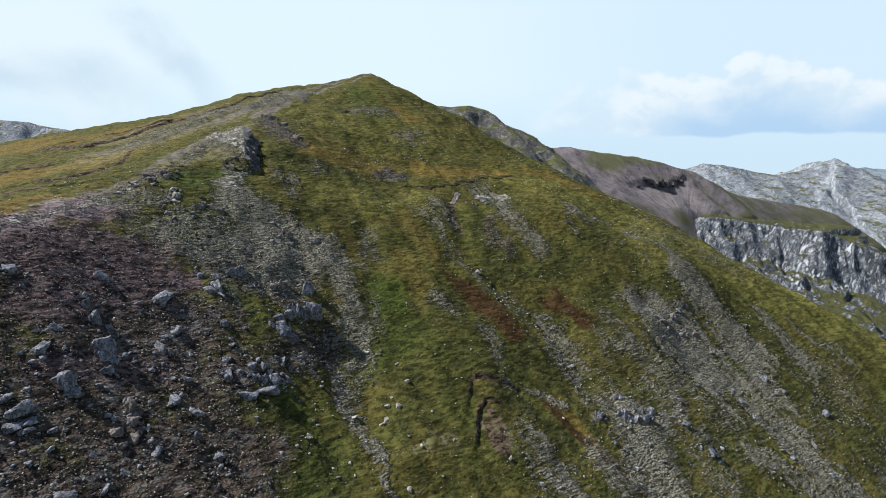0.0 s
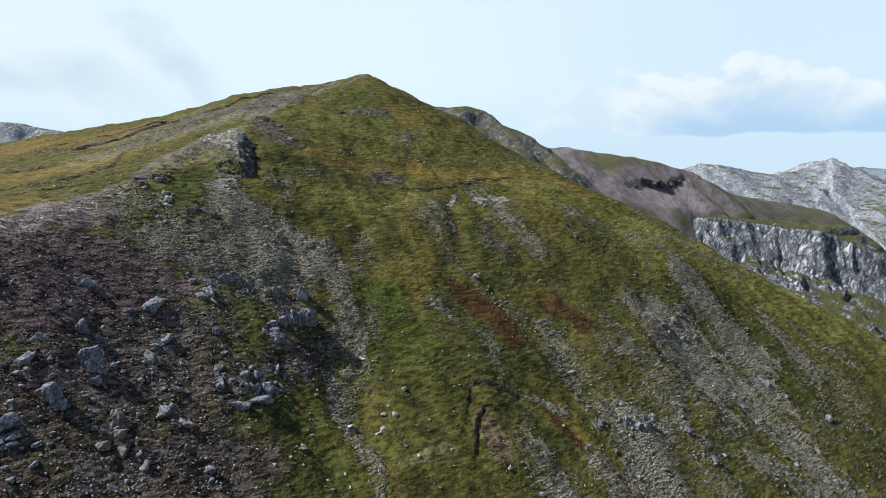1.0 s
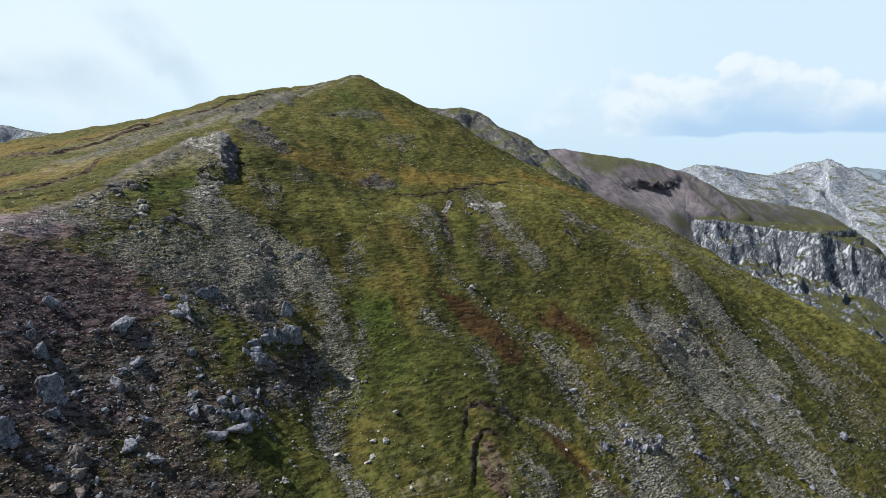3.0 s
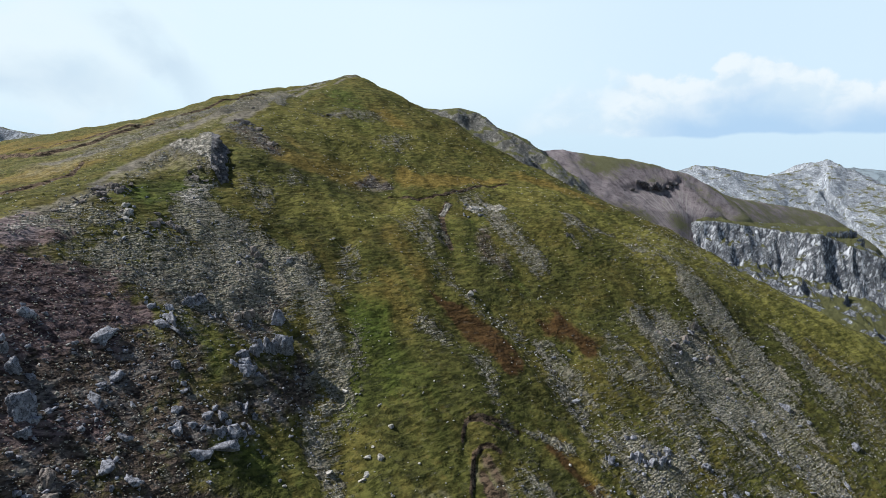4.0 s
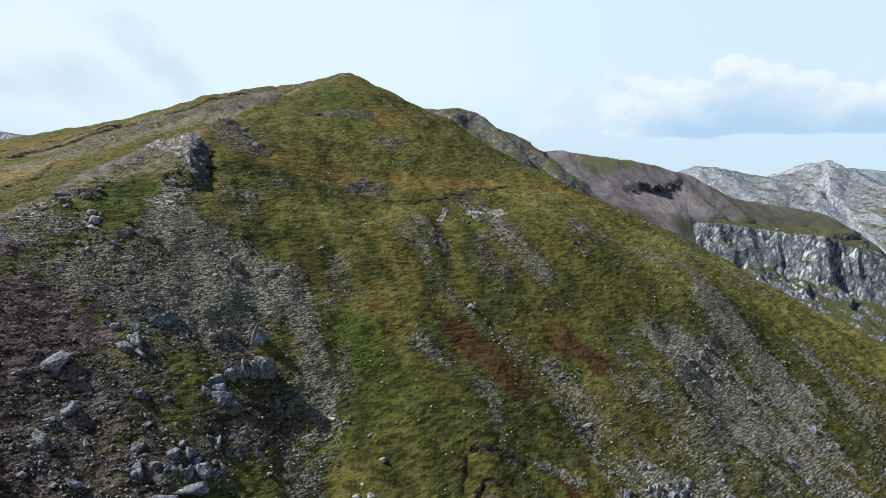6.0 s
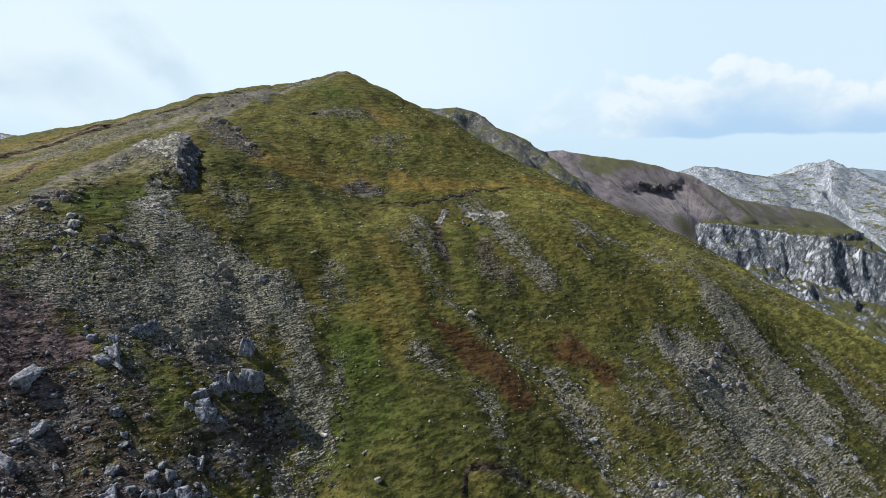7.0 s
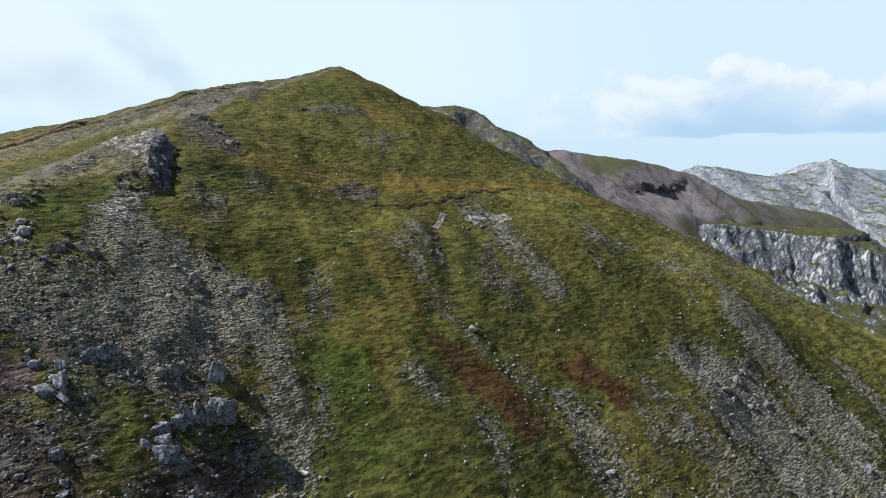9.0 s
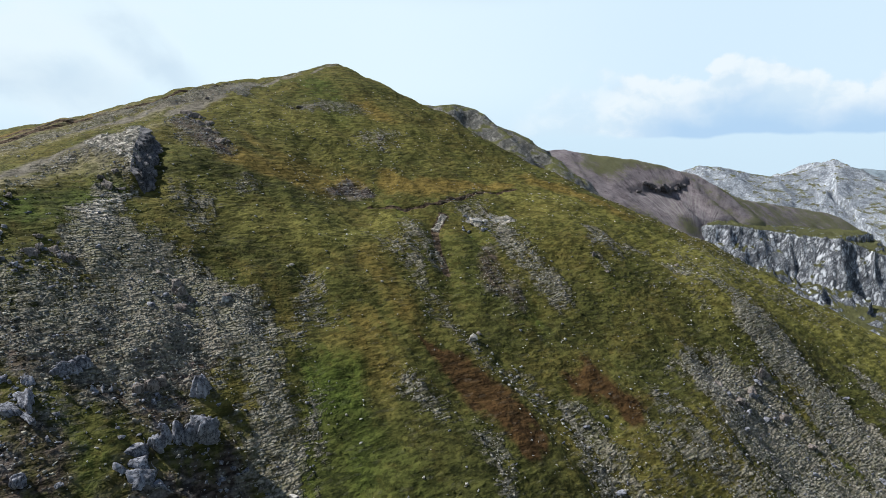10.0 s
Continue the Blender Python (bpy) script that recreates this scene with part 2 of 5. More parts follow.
band("green", [(-47.9, 322.7, 7.8), (-32.6, 286.0, 5.9)], 0.6)
# the east face
band("heath", [(-94.3, 122.1, 11.1), (-86.7, 131.6, 14.7), (-77.0, 138.4, 11.5)])
band("heath", [(-84.3, 110.1, 13.9), (-74.8, 121.3, 16.5), (-65.0, 129.5, 12.3)])
band("heath", [(-77.1, 98.6, 12.9), (-67.7, 107.7, 15.2), (-57.5, 117.9, 12.9), (-50.0, 128.6, 6.7)])
band("heath", [(-71.2, 89.4, 12.2), (-60.0, 96.8, 14.2), (-47.9, 105.5, 10.6), (-40.6, 111.2, 4.8)])
band("heath", [(-44.1, 136.2, 7.0), (-38.3, 148.3, 5.7), (-33.9, 153.4, 4.2)], 0.7)
band("heath", [(-40.1, 143.1, 4.8), (-33.1, 145.2, 3.5)], 0.8)
band("purple", [(-101.4, 129.3, 3.4), (-101.2, 142.7, 3.2), (-98.2, 154.3, 2.6), (-94.1, 160.9, 1.9)], 0.9)
band("purple", [(-95.2, 127.2, 6.9), (-89.1, 143.1, 8.3), (-80.0, 150.8, 6.7)])
band("purple", [(-89.9, 118.9, 6.2), (-84.5, 132.2, 6.5), (-76.7, 143.6, 5.7), (-68.9, 145.6, 3.4)])
band("purple", [(-81.8, 106.1, 4.3), (-71.6, 111.0, 4.3), (-64.4, 119.7, 4.4)], 0.7)
band("purple", [(-48.7, 169.2, 3.5), (-41.6, 169.3, 2.5)], 0.8)
band("purple", [(-52.8, 169.8, 4.4), (-45.6, 170.2, 4.9), (-40.2, 169.7, 3.0)], 0.8)
band("scree", [(-73.5, 188.7, 3.3), (-66.4, 181.5, 5.9), (-61.0, 172.6, 8.5), (-55.0, 169.7, 9.2), (-48.0, 169.3, 8.2)], 0.8)
band("scree", [(-73.1, 191.9, 4.1), (-65.4, 182.1, 7.8), (-58.5, 177.2, 12.5), (-50.3, 174.5, 13.0), (-42.8, 173.9, 9.6)], 0.9)
band("scree", [(-77.5, 168.0, 8.3), (-66.5, 167.8, 11.3), (-55.2, 167.2, 11.0)], 0.75)
band("scree", [(-74.5, 194.1, 3.4), (-67.1, 186.9, 8.6), (-58.1, 182.2, 10.9), (-48.8, 178.8, 10.4), (-38.8, 179.5, 7.7)], 0.9)
band("scree", [(-68.4, 172.4, 9.3), (-59.2, 170.2, 8.9), (-50.6, 174.9, 7.7)], 0.8)
band("scree", [(-42.3, 179.0, 6.1), (-31.0, 170.9, 6.9), (-25.5, 163.1, 5.9), (-25.1, 153.3, 4.7), (-25.5, 143.4, 4.2), (-21.0, 134.7, 3.1), (-15.9, 125.3, 2.0), (-10.8, 116.5, 1.8), (-8.5, 113.1, 1.5)], 0.75)
band("scree", [(-38.2, 181.3, 6.5), (-31.4, 173.3, 6.1), (-26.6, 166.5, 5.3), (-25.2, 159.8, 4.5), (-24.4, 154.1, 3.9)], 0.8)
band("scree", [(-29.4, 199.3, 1.9), (-26.4, 188.6, 2.6), (-23.9, 178.1, 1.9)], 0.55)
band("scree", [(-27.9, 195.9, 3.1), (-24.3, 186.9, 2.9), (-24.7, 179.4, 2.3)], 0.5)
band("scree", [(53.5, 156.7, 2.7), (59.4, 153.8, 6.0), (57.9, 144.6, 7.1), (60.2, 135.8, 7.6)], 0.9)
band("scree", [(25.0, 241.2, 3.8), (29.0, 228.7, 5.0), (32.9, 219.1, 4.8), (35.5, 212.1, 3.4)], 0.68)
band("heath", [(20.2, 225.4, 2.7), (21.1, 212.6, 3.4), (23.6, 207.8, 3.0)], 0.7)
band("earth", [(6.6, 240.6, 1.3), (3.4, 232.1, 0.9), (4.4, 222.7, 0.8), (6.6, 214.5, 0.9)])
band("pale", [(6.7, 240.3, 0.9), (3.8, 233.1, 0.7)])
band("pale", [(15.2, 240.6, 1.5), (17.2, 238.6, 1.5)])
band("pale", [(23.9, 244.7, 2.3), (27.5, 243.9, 2.0)], 0.9)
band("scree", [(15.2, 246.4, 6.3), (18.6, 240.9, 4.4)], 0.6)
band("earth", [(-16.7, 239.3, 0.5), (-5.8, 240.3, 0.7), (5.3, 247.3, 0.8), (17.2, 257.7, 0.8), (34.3, 269.9, 0.6)])
band("rust", [(4.3, 188.9, 1.6), (8.4, 182.8, 2.9), (13.9, 178.7, 3.4), (19.7, 172.6, 2.2)])
band("rust", [(2.8, 188.2, 1.6), (6.8, 185.5, 3.1), (11.5, 179.7, 3.3), (16.0, 175.5, 3.3), (19.6, 172.0, 2.5), (21.3, 168.1, 1.5)], 0.9)
band("rust", [(29.4, 150.7, 1.0), (34.1, 147.2, 1.4), (41.1, 141.6, 1.4), (47.7, 137.2, 1.4), (53.4, 133.6, 1.4)], 0.75)
band("dry", [(32.8, 151.5, 2.1), (40.4, 144.9, 1.7), (46.8, 139.5, 1.7)], 0.8)
band("scree", [(78.9, 206.4, 4.2), (83.1, 196.9, 6.2), (89.5, 189.1, 7.3), (99.3, 183.5, 7.8), (106.3, 175.6, 7.4), (112.4, 166.1, 6.8), (116.1, 158.6, 6.7), (121.2, 152.8, 7.2)], 0.8)
band("scree", [(101.1, 220.7, 1.8), (107.7, 214.1, 3.6), (112.1, 203.9, 4.6), (114.4, 193.2, 5.2), (116.6, 183.8, 4.8)], 0.85)
band("scree", [(90.0, 229.3, 2.2), (96.8, 225.1, 2.5), (101.7, 222.4, 1.8)], 0.6)
band("scree", [(140.3, 216.3, 1.9), (147.4, 208.8, 2.7), (156.7, 202.4, 3.2)], 0.6)
band("scree", [(56.3, 187.3, 3.7), (58.1, 179.3, 5.8), (74.8, 177.4, 7.5), (85.9, 167.2, 6.0)], 0.55)
band("scree", [(92.7, 155.2, 4.4), (104.4, 154.1, 6.8), (110.6, 149.9, 7.7)], 0.7)
band("scree", [(24.6, 140.4, 4.9), (29.5, 133.7, 7.2), (31.1, 127.1, 7.5)], 0.7)
band("scree", [(23.6, 152.9, 1.0), (28.9, 152.4, 1.4), (35.6, 151.4, 1.2)], 0.8)
band("scree", [(77.7, 156.8, 4.2), (81.8, 146.9, 5.5), (80.4, 140.7, 5.5)], 0.55)
band("scree", [(16.1, 157.4, 2.7), (18.9, 151.7, 2.0)], 0.55)
band("scree", [(-3.1, 176.2, 2.5), (2.8, 172.7, 2.7), (6.1, 169.8, 2.4)], 0.6)
band("scree", [(11.7, 168.7, 2.2), (15.5, 162.9, 2.6), (16.1, 159.2, 2.3)], 0.6)
band("scree", [(53.0, 237.4, 2.9), (61.8, 235.9, 3.2)], 0.65)
band("scree", [(79.0, 236.2, 2.6), (86.8, 230.5, 3.3), (95.8, 228.8, 2.4)], 0.6)
band("scree", [(53.8, 241.1, 2.7), (61.9, 240.2, 3.0), (70.8, 244.0, 2.0)], 0.7)
band("scree", [(53.4, 229.9, 1.3), (54.5, 224.9, 1.5)], 0.6)
band("scree", [(-80.7, 258.4, 5.0), (-74.3, 253.9, 4.3)], 0.35)
band("heath", [(-83.1, 262.2, 3.9), (-75.9, 254.9, 4.3), (-65.1, 242.0, 3.6)], 0.7)
band("scree", [(-77.1, 252.6, 5.8), (-64.1, 238.7, 4.2)], 0.35)
band("scree", [(-58.6, 210.4, 5.5), (-57.6, 202.1, 2.8)], 0.55)
band("scree", [(-49.1, 227.0, 3.1), (-50.6, 224.0, 2.4)], 0.5)
band("heath", [(-28.8, 245.4, 3.7), (-24.7, 248.4, 6.1), (-19.9, 246.6, 3.4)], 0.55)
band("scree", [(-18.9, 278.1, 6.1), (-13.1, 286.3, 4.5)], 0.5)
band("scree", [(-48.2, 293.6, 4.8), (-40.9, 296.7, 5.3), (-30.4, 303.0, 5.4)], 0.5)
band("scree", [(-103.3, 366.4, 5.9), (-76.0, 316.3, 4.9)], 0.6)
band("scree", [(-9.1, 219.7, 4.5), (-2.7, 215.0, 3.7), (3.3, 206.6, 2.7), (6.0, 198.2, 2.0)], 0.5)
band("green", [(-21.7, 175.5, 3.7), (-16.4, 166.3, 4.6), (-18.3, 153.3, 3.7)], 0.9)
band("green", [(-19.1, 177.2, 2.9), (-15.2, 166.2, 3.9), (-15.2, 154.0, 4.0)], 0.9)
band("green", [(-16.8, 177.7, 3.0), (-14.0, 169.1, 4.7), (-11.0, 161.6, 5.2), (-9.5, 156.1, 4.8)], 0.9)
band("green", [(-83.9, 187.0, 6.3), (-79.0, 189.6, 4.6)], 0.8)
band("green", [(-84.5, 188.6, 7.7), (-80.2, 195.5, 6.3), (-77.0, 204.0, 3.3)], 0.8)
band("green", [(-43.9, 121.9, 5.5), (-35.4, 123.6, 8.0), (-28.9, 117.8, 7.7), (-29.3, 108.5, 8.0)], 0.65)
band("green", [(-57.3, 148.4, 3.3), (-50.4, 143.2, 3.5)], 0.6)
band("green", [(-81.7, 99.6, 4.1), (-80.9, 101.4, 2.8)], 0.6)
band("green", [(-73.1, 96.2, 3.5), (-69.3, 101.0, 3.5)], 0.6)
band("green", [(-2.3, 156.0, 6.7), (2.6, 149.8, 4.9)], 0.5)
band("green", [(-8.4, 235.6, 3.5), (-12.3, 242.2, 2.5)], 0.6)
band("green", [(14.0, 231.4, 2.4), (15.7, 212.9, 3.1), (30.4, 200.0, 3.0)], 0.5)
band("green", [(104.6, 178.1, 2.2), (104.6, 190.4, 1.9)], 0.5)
band("dry", [(-57.4, 239.7, 4.5), (-42.4, 242.4, 5.0), (-23.9, 252.3, 6.2)], 0.7)
band("dry", [(-11.2, 253.5, 4.2), (4.1, 256.5, 4.3), (20.5, 265.9, 3.3), (32.0, 274.3, 2.2)], 0.9)
band("dry", [(41.6, 282.4, 3.5), (57.3, 275.1, 4.0), (74.6, 266.0, 3.4)], 0.7)
band("dry", [(-58.7, 257.5, 2.9), (-47.8, 250.8, 2.7), (-36.0, 255.7, 3.2)], 0.5)
# yellow-green ridge grass, lightened in colour to stand in for sunlight
band("straw", [(85.9, 249.9, 3.8), (112.8, 245.4, 3.3), (143.3, 243.6, 4.1), (169.3, 231.4, 4.8)], 0.7)
band("tan", [(10.0, 139.6, 1.3), (13.1, 136.5, 1.9), (15.8, 134.0, 1.9)], 0.7)
band("earth", [(8.0, 149.3, 0.3), (10.6, 150.2, 0.5), (17.9, 150.6, 0.3)])
band("earth", [(12.1, 144.0, 0.3), (9.8, 142.3, 0.5), (9.1, 135.4, 0.5)])
band("earth", [(-43.7, 171.9, 1.6), (-41.1, 170.2, 0.9)], 0.8)
band("tan", [(-4.7, 126.9, 2.1), (2.3, 131.6, 2.1)], 0.4)
band("pale", [(-92.9, 227.1, 1.2), (-88.4, 229.4, 2.3), (-79.8, 224.9, 2.9), (-81.7, 236.1, 1.6)])
band("pale", [(-85.5, 220.7, 2.9), (-76.0, 215.2, 3.1), (-74.0, 215.0, 1.7)], 0.7)
band("pale", [(-100.8, 170.2, 1.0), (-96.3, 178.3, 1.4), (-92.0, 188.6, 1.5), (-94.4, 212.1, 1.7), (-89.3, 223.8, 2.2)], 0.4)
band("pale", [(-86.3, 175.5, 1.2), (-82.8, 173.6, 1.0)], 0.8)
band("pale", [(-76.0, 194.8, 1.7), (-71.2, 205.1, 1.3)], 0.6)
band("pale", [(-75.5, 194.8, 2.2), (-72.0, 191.8, 2.4)], 0.6)
band("tan", [(-94.5, 207.3, 3.2), (-86.0, 212.3, 5.1), (-78.4, 208.5, 3.6)], 0.6)
band("tan", [(-95.9, 206.4, 1.8), (-91.3, 217.4, 2.2), (-84.1, 212.4, 2.8)], 0.6)
band("scree", [(-96.1, 166.1, 3.9), (-85.0, 161.7, 8.4), (-76.4, 160.0, 8.2), (-74.7, 168.2, 4.7)], 0.7)
band("scree", [(-78.6, 201.9, 2.3), (-74.5, 201.7, 1.9)], 0.7)
band("heath", [(-81.9, 262.4, 4.5), (-70.2, 247.8, 4.2), (-63.2, 241.3, 2.5)], 0.8)
band("scree", [(-79.0, 308.9, 3.3), (-76.5, 324.4, 2.7)], 0.6)

band("heath", [(-68.5, 158.7, 6.2), (-61.5, 164.6, 6.2), (-49.8, 167.6, 6.1)], 0.85)
band("heath", [(-50.6, 160.2, 4.7), (-44.5, 161.9, 4.7)], 0.85)
# brown ground below the large outcrop, its shadow painted in with the heath
band("heath", [(-34.7, 158.6, 4.5), (-31.4, 153.9, 4.4), (-38.0, 149.5, 5.4)], 0.9)
band("heath", [(-61.4, 146.2, 4.5), (-55.7, 140.7, 4.3)], 0.7)
band("heath", [(-53.2, 161.2, 6.1), (-64.4, 162.5, 6.3), (-44.4, 158.9, 4.4)], 0.8)
# again heath colour that doubles as the large outcrop's shadow
band("heath", [(-34.8, 158.3, 4.1), (-30.9, 152.2, 3.6), (-35.4, 144.1, 5.5)], 0.9)
band("heath", [(-75.8, 249.2, 4.5), (-65.6, 240.6, 3.8), (-61.9, 239.7, 2.3)], 0.6)
band("earth", [(-44.9, 171.2, 1.2), (-41.6, 170.8, 1.0)], 0.8)

band("moss", [(13.3, 173.1, 2.5), (20.7, 167.9, 6.1), (25.7, 164.2, 7.3)], 0.8)
band("moss", [(-23.7, 187.1, 2.6), (-21.1, 179.1, 1.8)], 0.7)
band("moss", [(13.6, 225.9, 3.3), (18.5, 209.9, 4.6), (21.6, 198.9, 4.3)], 0.8)
band("moss", [(71.2, 234.9, 3.8), (76.1, 217.0, 7.1), (85.5, 212.6, 5.4)], 0.8)
band("moss", [(62.4, 199.5, 6.4), (53.4, 183.7, 4.3)], 0.8)
band("moss", [(113.0, 212.9, 5.0), (123.4, 206.4, 7.6), (128.1, 195.0, 8.5), (133.0, 182.3, 9.8), (140.3, 169.6, 9.8)], 0.8)
band("moss", [(82.7, 218.2, 4.3), (91.2, 209.9, 4.3)], 0.8)
band("moss", [(24.3, 169.2, 3.7), (30.4, 161.9, 4.3), (36.1, 155.3, 2.8)], 0.7)
band("moss", [(18.5, 148.4, 2.3), (27.7, 145.5, 2.3), (38.7, 138.1, 2.0)], 0.8)
band("moss", [(-32.3, 191.6, 3.6), (-29.5, 179.3, 2.6)], 0.7)
band("moss", [(-45.2, 201.1, 5.9), (-38.4, 200.7, 5.8), (-28.4, 185.4, 1.8)], 0.7)
band("moss", [(-68.8, 219.9, 3.5), (-54.5, 231.8, 5.4)], 0.7)
band("moss", [(-41.4, 121.9, 4.3), (-30.0, 117.2, 7.0), (-22.4, 109.9, 5.4)], 0.8)
band("moss", [(39.9, 220.5, 4.6), (46.8, 209.2, 5.3), (32.1, 197.8, 4.2)], 0.7)
band("moss", [(-11.7, 263.7, 4.1), (-20.1, 248.4, 3.8)], 0.6)
# ridge edge: straw colour that also supplies the missing sunlight
band("straw", [(77.7, 257.5, 2.7), (105.9, 247.6, 3.3), (130.0, 243.3, 4.0), (151.6, 235.7, 4.1), (172.9, 222.4, 4.1)], 0.9)

band("scree", [(71.4, 202.8, 4.3), (75.0, 194.7, 6.4), (83.0, 190.3, 8.4), (91.1, 184.7, 9.7)], 0.85)
band("scree", [(94.2, 219.9, 2.4), (101.4, 214.3, 4.1), (107.7, 205.6, 5.2), (110.2, 193.4, 5.4)], 0.9)
band("tan", [(-106.6, 144.5, 2.9), (-102.0, 166.3, 2.8), (-95.9, 181.1, 2.9), (-94.2, 201.9, 3.2)], 0.8)
band("pale", [(-89.9, 224.6, 1.9), (-85.0, 224.4, 3.0), (-78.3, 221.8, 3.6)], 1)
band("tan", [(-88.7, 215.5, 3.6), (-79.2, 211.3, 3.4)], 0.7)
band("earth", [(12.9, 141.8, 1.6), (15.1, 137.9, 1.9), (15.6, 134.7, 1.6)], 0.55)
band("tan", [(13.1, 140.8, 1.6), (16.5, 136.6, 1.9)], 0.7)
band("scree", [(42.5, 140.7, 3.7), (48.5, 134.8, 4.8)], 0.7)

# two more straw bands paint the right ridge as bright as if sunlit
band("straw", [(78.4, 250.7, 4.8), (101.6, 236.9, 5.8), (125.2, 233.5, 6.6), (145.0, 224.5, 7.3), (162.5, 214.4, 7.4)], 0.6)
band("straw", [(78.8, 254.9, 2.9), (106.3, 249.0, 3.9), (132.2, 242.3, 4.6), (148.0, 239.3, 4.8)], 0.8)
band("earth", [(11.6, 139.2, 1.2), (13.3, 134.2, 1.8), (14.9, 130.8, 2.0)], 0.7)
band("tan", [(13.7, 138.5, 1.5), (15.9, 133.8, 2.1)], 0.7)
band("straw", [(26.5, 264.2, 2.9), (43.4, 266.9, 4.2), (62.8, 261.7, 4.2)], 0.6)

band("moss", [(-0.7, 175.6, 4.4), (4.9, 167.1, 7.0), (8.8, 159.4, 6.8)], 0.85)
band("moss", [(-0.3, 167.3, 3.6), (5.3, 156.0, 4.3), (8.9, 147.6, 2.8)], 0.7)
band("scree", [(75.2, 201.1, 6.7), (83.0, 193.0, 11.7), (91.1, 184.7, 13.5)], 0.9)
band("scree", [(103.7, 212.4, 5.7), (108.4, 201.9, 6.8), (110.9, 192.4, 6.7)], 0.9)
band("moss", [(121.9, 219.2, 5.0), (123.5, 207.2, 4.9)], 0.8)
band("scree", [(31.0, 177.5, 2.6), (37.0, 172.0, 3.9), (39.0, 167.1, 3.9)], 0.4)
band("moss", [(-12.5, 138.4, 2.5), (-6.0, 125.1, 2.9), (-0.5, 118.1, 3.4)], 0.6)

band("heath", [(-28.8, 245.4, 2.6), (-24.8, 249.4, 4.6), (-19.0, 246.8, 2.6)], 0.9)
band("moss", [(-27.7, 238.7, 5.4), (-19.7, 244.6, 4.4)], 0.8)
band("dry", [(-11.3, 256.1, 2.7), (4.2, 259.3, 3.6), (20.3, 263.6, 2.4)], 0.9)
band("scree", [(-5.6, 230.0, 4.1), (-1.2, 220.5, 3.9), (1.9, 214.5, 2.8)], 0.6)
band("moss", [(10.3, 199.9, 3.4), (15.5, 195.2, 2.8)], 0.7)
band("moss", [(-59.3, 227.1, 4.2), (-47.2, 234.9, 4.3), (-34.6, 230.3, 4.2)], 0.6)
band("moss", [(-53.6, 267.0, 5.1), (-38.2, 268.8, 4.2)], 0.6)

band("rose", [(-103.2, 130.1, 2.4), (-102.0, 143.9, 2.9), (-99.4, 156.3, 2.6), (-95.1, 165.7, 1.6)], 1)
band("rose", [(-104.1, 145.8, 2.4), (-103.1, 154.1, 2.5), (-102.1, 166.1, 1.9)], 0.9)
band("rose", [(-51.9, 170.1, 3.7), (-45.8, 170.7, 4.4)], 0.5)
band("moss", [(-3.9, 152.1, 4.0), (-6.7, 141.4, 3.8), (-2.0, 132.1, 3.6)], 0.7)
band("moss", [(-35.9, 247.7, 4.6), (-49.0, 216.2, 5.4), (-39.6, 200.0, 5.0)], 0.5)
band("moss", [(-16.4, 213.7, 3.7), (-19.8, 195.4, 3.3), (-13.5, 185.8, 3.1)], 0.6)
band("scree", [(39.6, 168.2, 2.2), (42.1, 159.2, 2.9), (45.2, 151.2, 3.2)], 0.45)

band("dry", [(-14.1, 210.6, 4.1), (-7.4, 200.1, 5.1), (-1.4, 192.7, 4.9), (2.8, 189.1, 2.3)], 0.42)
band("dry", [(-16.4, 188.5, 5.0), (-11.0, 180.1, 5.7), (-6.1, 176.0, 4.0)], 0.4)
band("dry", [(-44.4, 197.9, 3.7), (-34.3, 191.0, 4.3), (-27.4, 183.3, 2.7)], 0.3)
band("rust", [(37.4, 188.9, 3.0), (42.8, 190.3, 4.6), (46.9, 187.1, 3.6), (49.1, 185.0, 1.8)], 0.85)
band("rust", [(2.2, 189.1, 1.7), (7.6, 186.7, 3.1), (13.3, 180.8, 3.5), (19.0, 174.2, 3.4), (22.1, 169.5, 2.3)], 0.8)
band("scree", [(6.1, 203.4, 1.4), (8.7, 194.1, 1.5), (14.0, 189.4, 2.0), (21.3, 185.7, 2.3), (28.1, 181.3, 2.3)], 0.4)
band("scree", [(31.3, 180.2, 2.8), (37.1, 174.5, 4.7), (41.3, 166.9, 6.0)], 0.6)
band("scree", [(73.9, 203.3, 4.0), (81.0, 197.5, 7.1), (89.1, 191.4, 8.7), (95.3, 184.4, 9.1), (101.6, 177.4, 8.7)], 0.95)
band("scree", [(96.0, 219.1, 5.3), (101.9, 212.0, 7.0), (107.1, 201.0, 7.3), (111.9, 191.5, 7.7), (115.3, 182.7, 7.2)], 0.85)
band("scree", [(58.8, 183.6, 5.3), (65.5, 174.7, 5.9), (71.8, 167.1, 6.3)], 0.6)
band("scree", [(127.6, 217.7, 3.3), (131.0, 206.8, 5.1), (136.3, 197.4, 5.6)], 0.75)
band("moss", [(73.2, 181.6, 1.8), (83.5, 178.2, 2.2), (90.3, 172.2, 2.6)], 0.9)
band("moss", [(117.0, 206.5, 3.1), (118.4, 193.1, 3.9), (124.5, 183.3, 5.7)], 0.9)
band("scree", [(49.1, 156.5, 3.8), (58.6, 157.1, 5.5), (70.3, 160.6, 4.7)], 0.8)
band("moss", [(12.3, 200.5, 2.5), (15.2, 193.0, 2.7), (21.9, 191.5, 2.4)], 0.6)

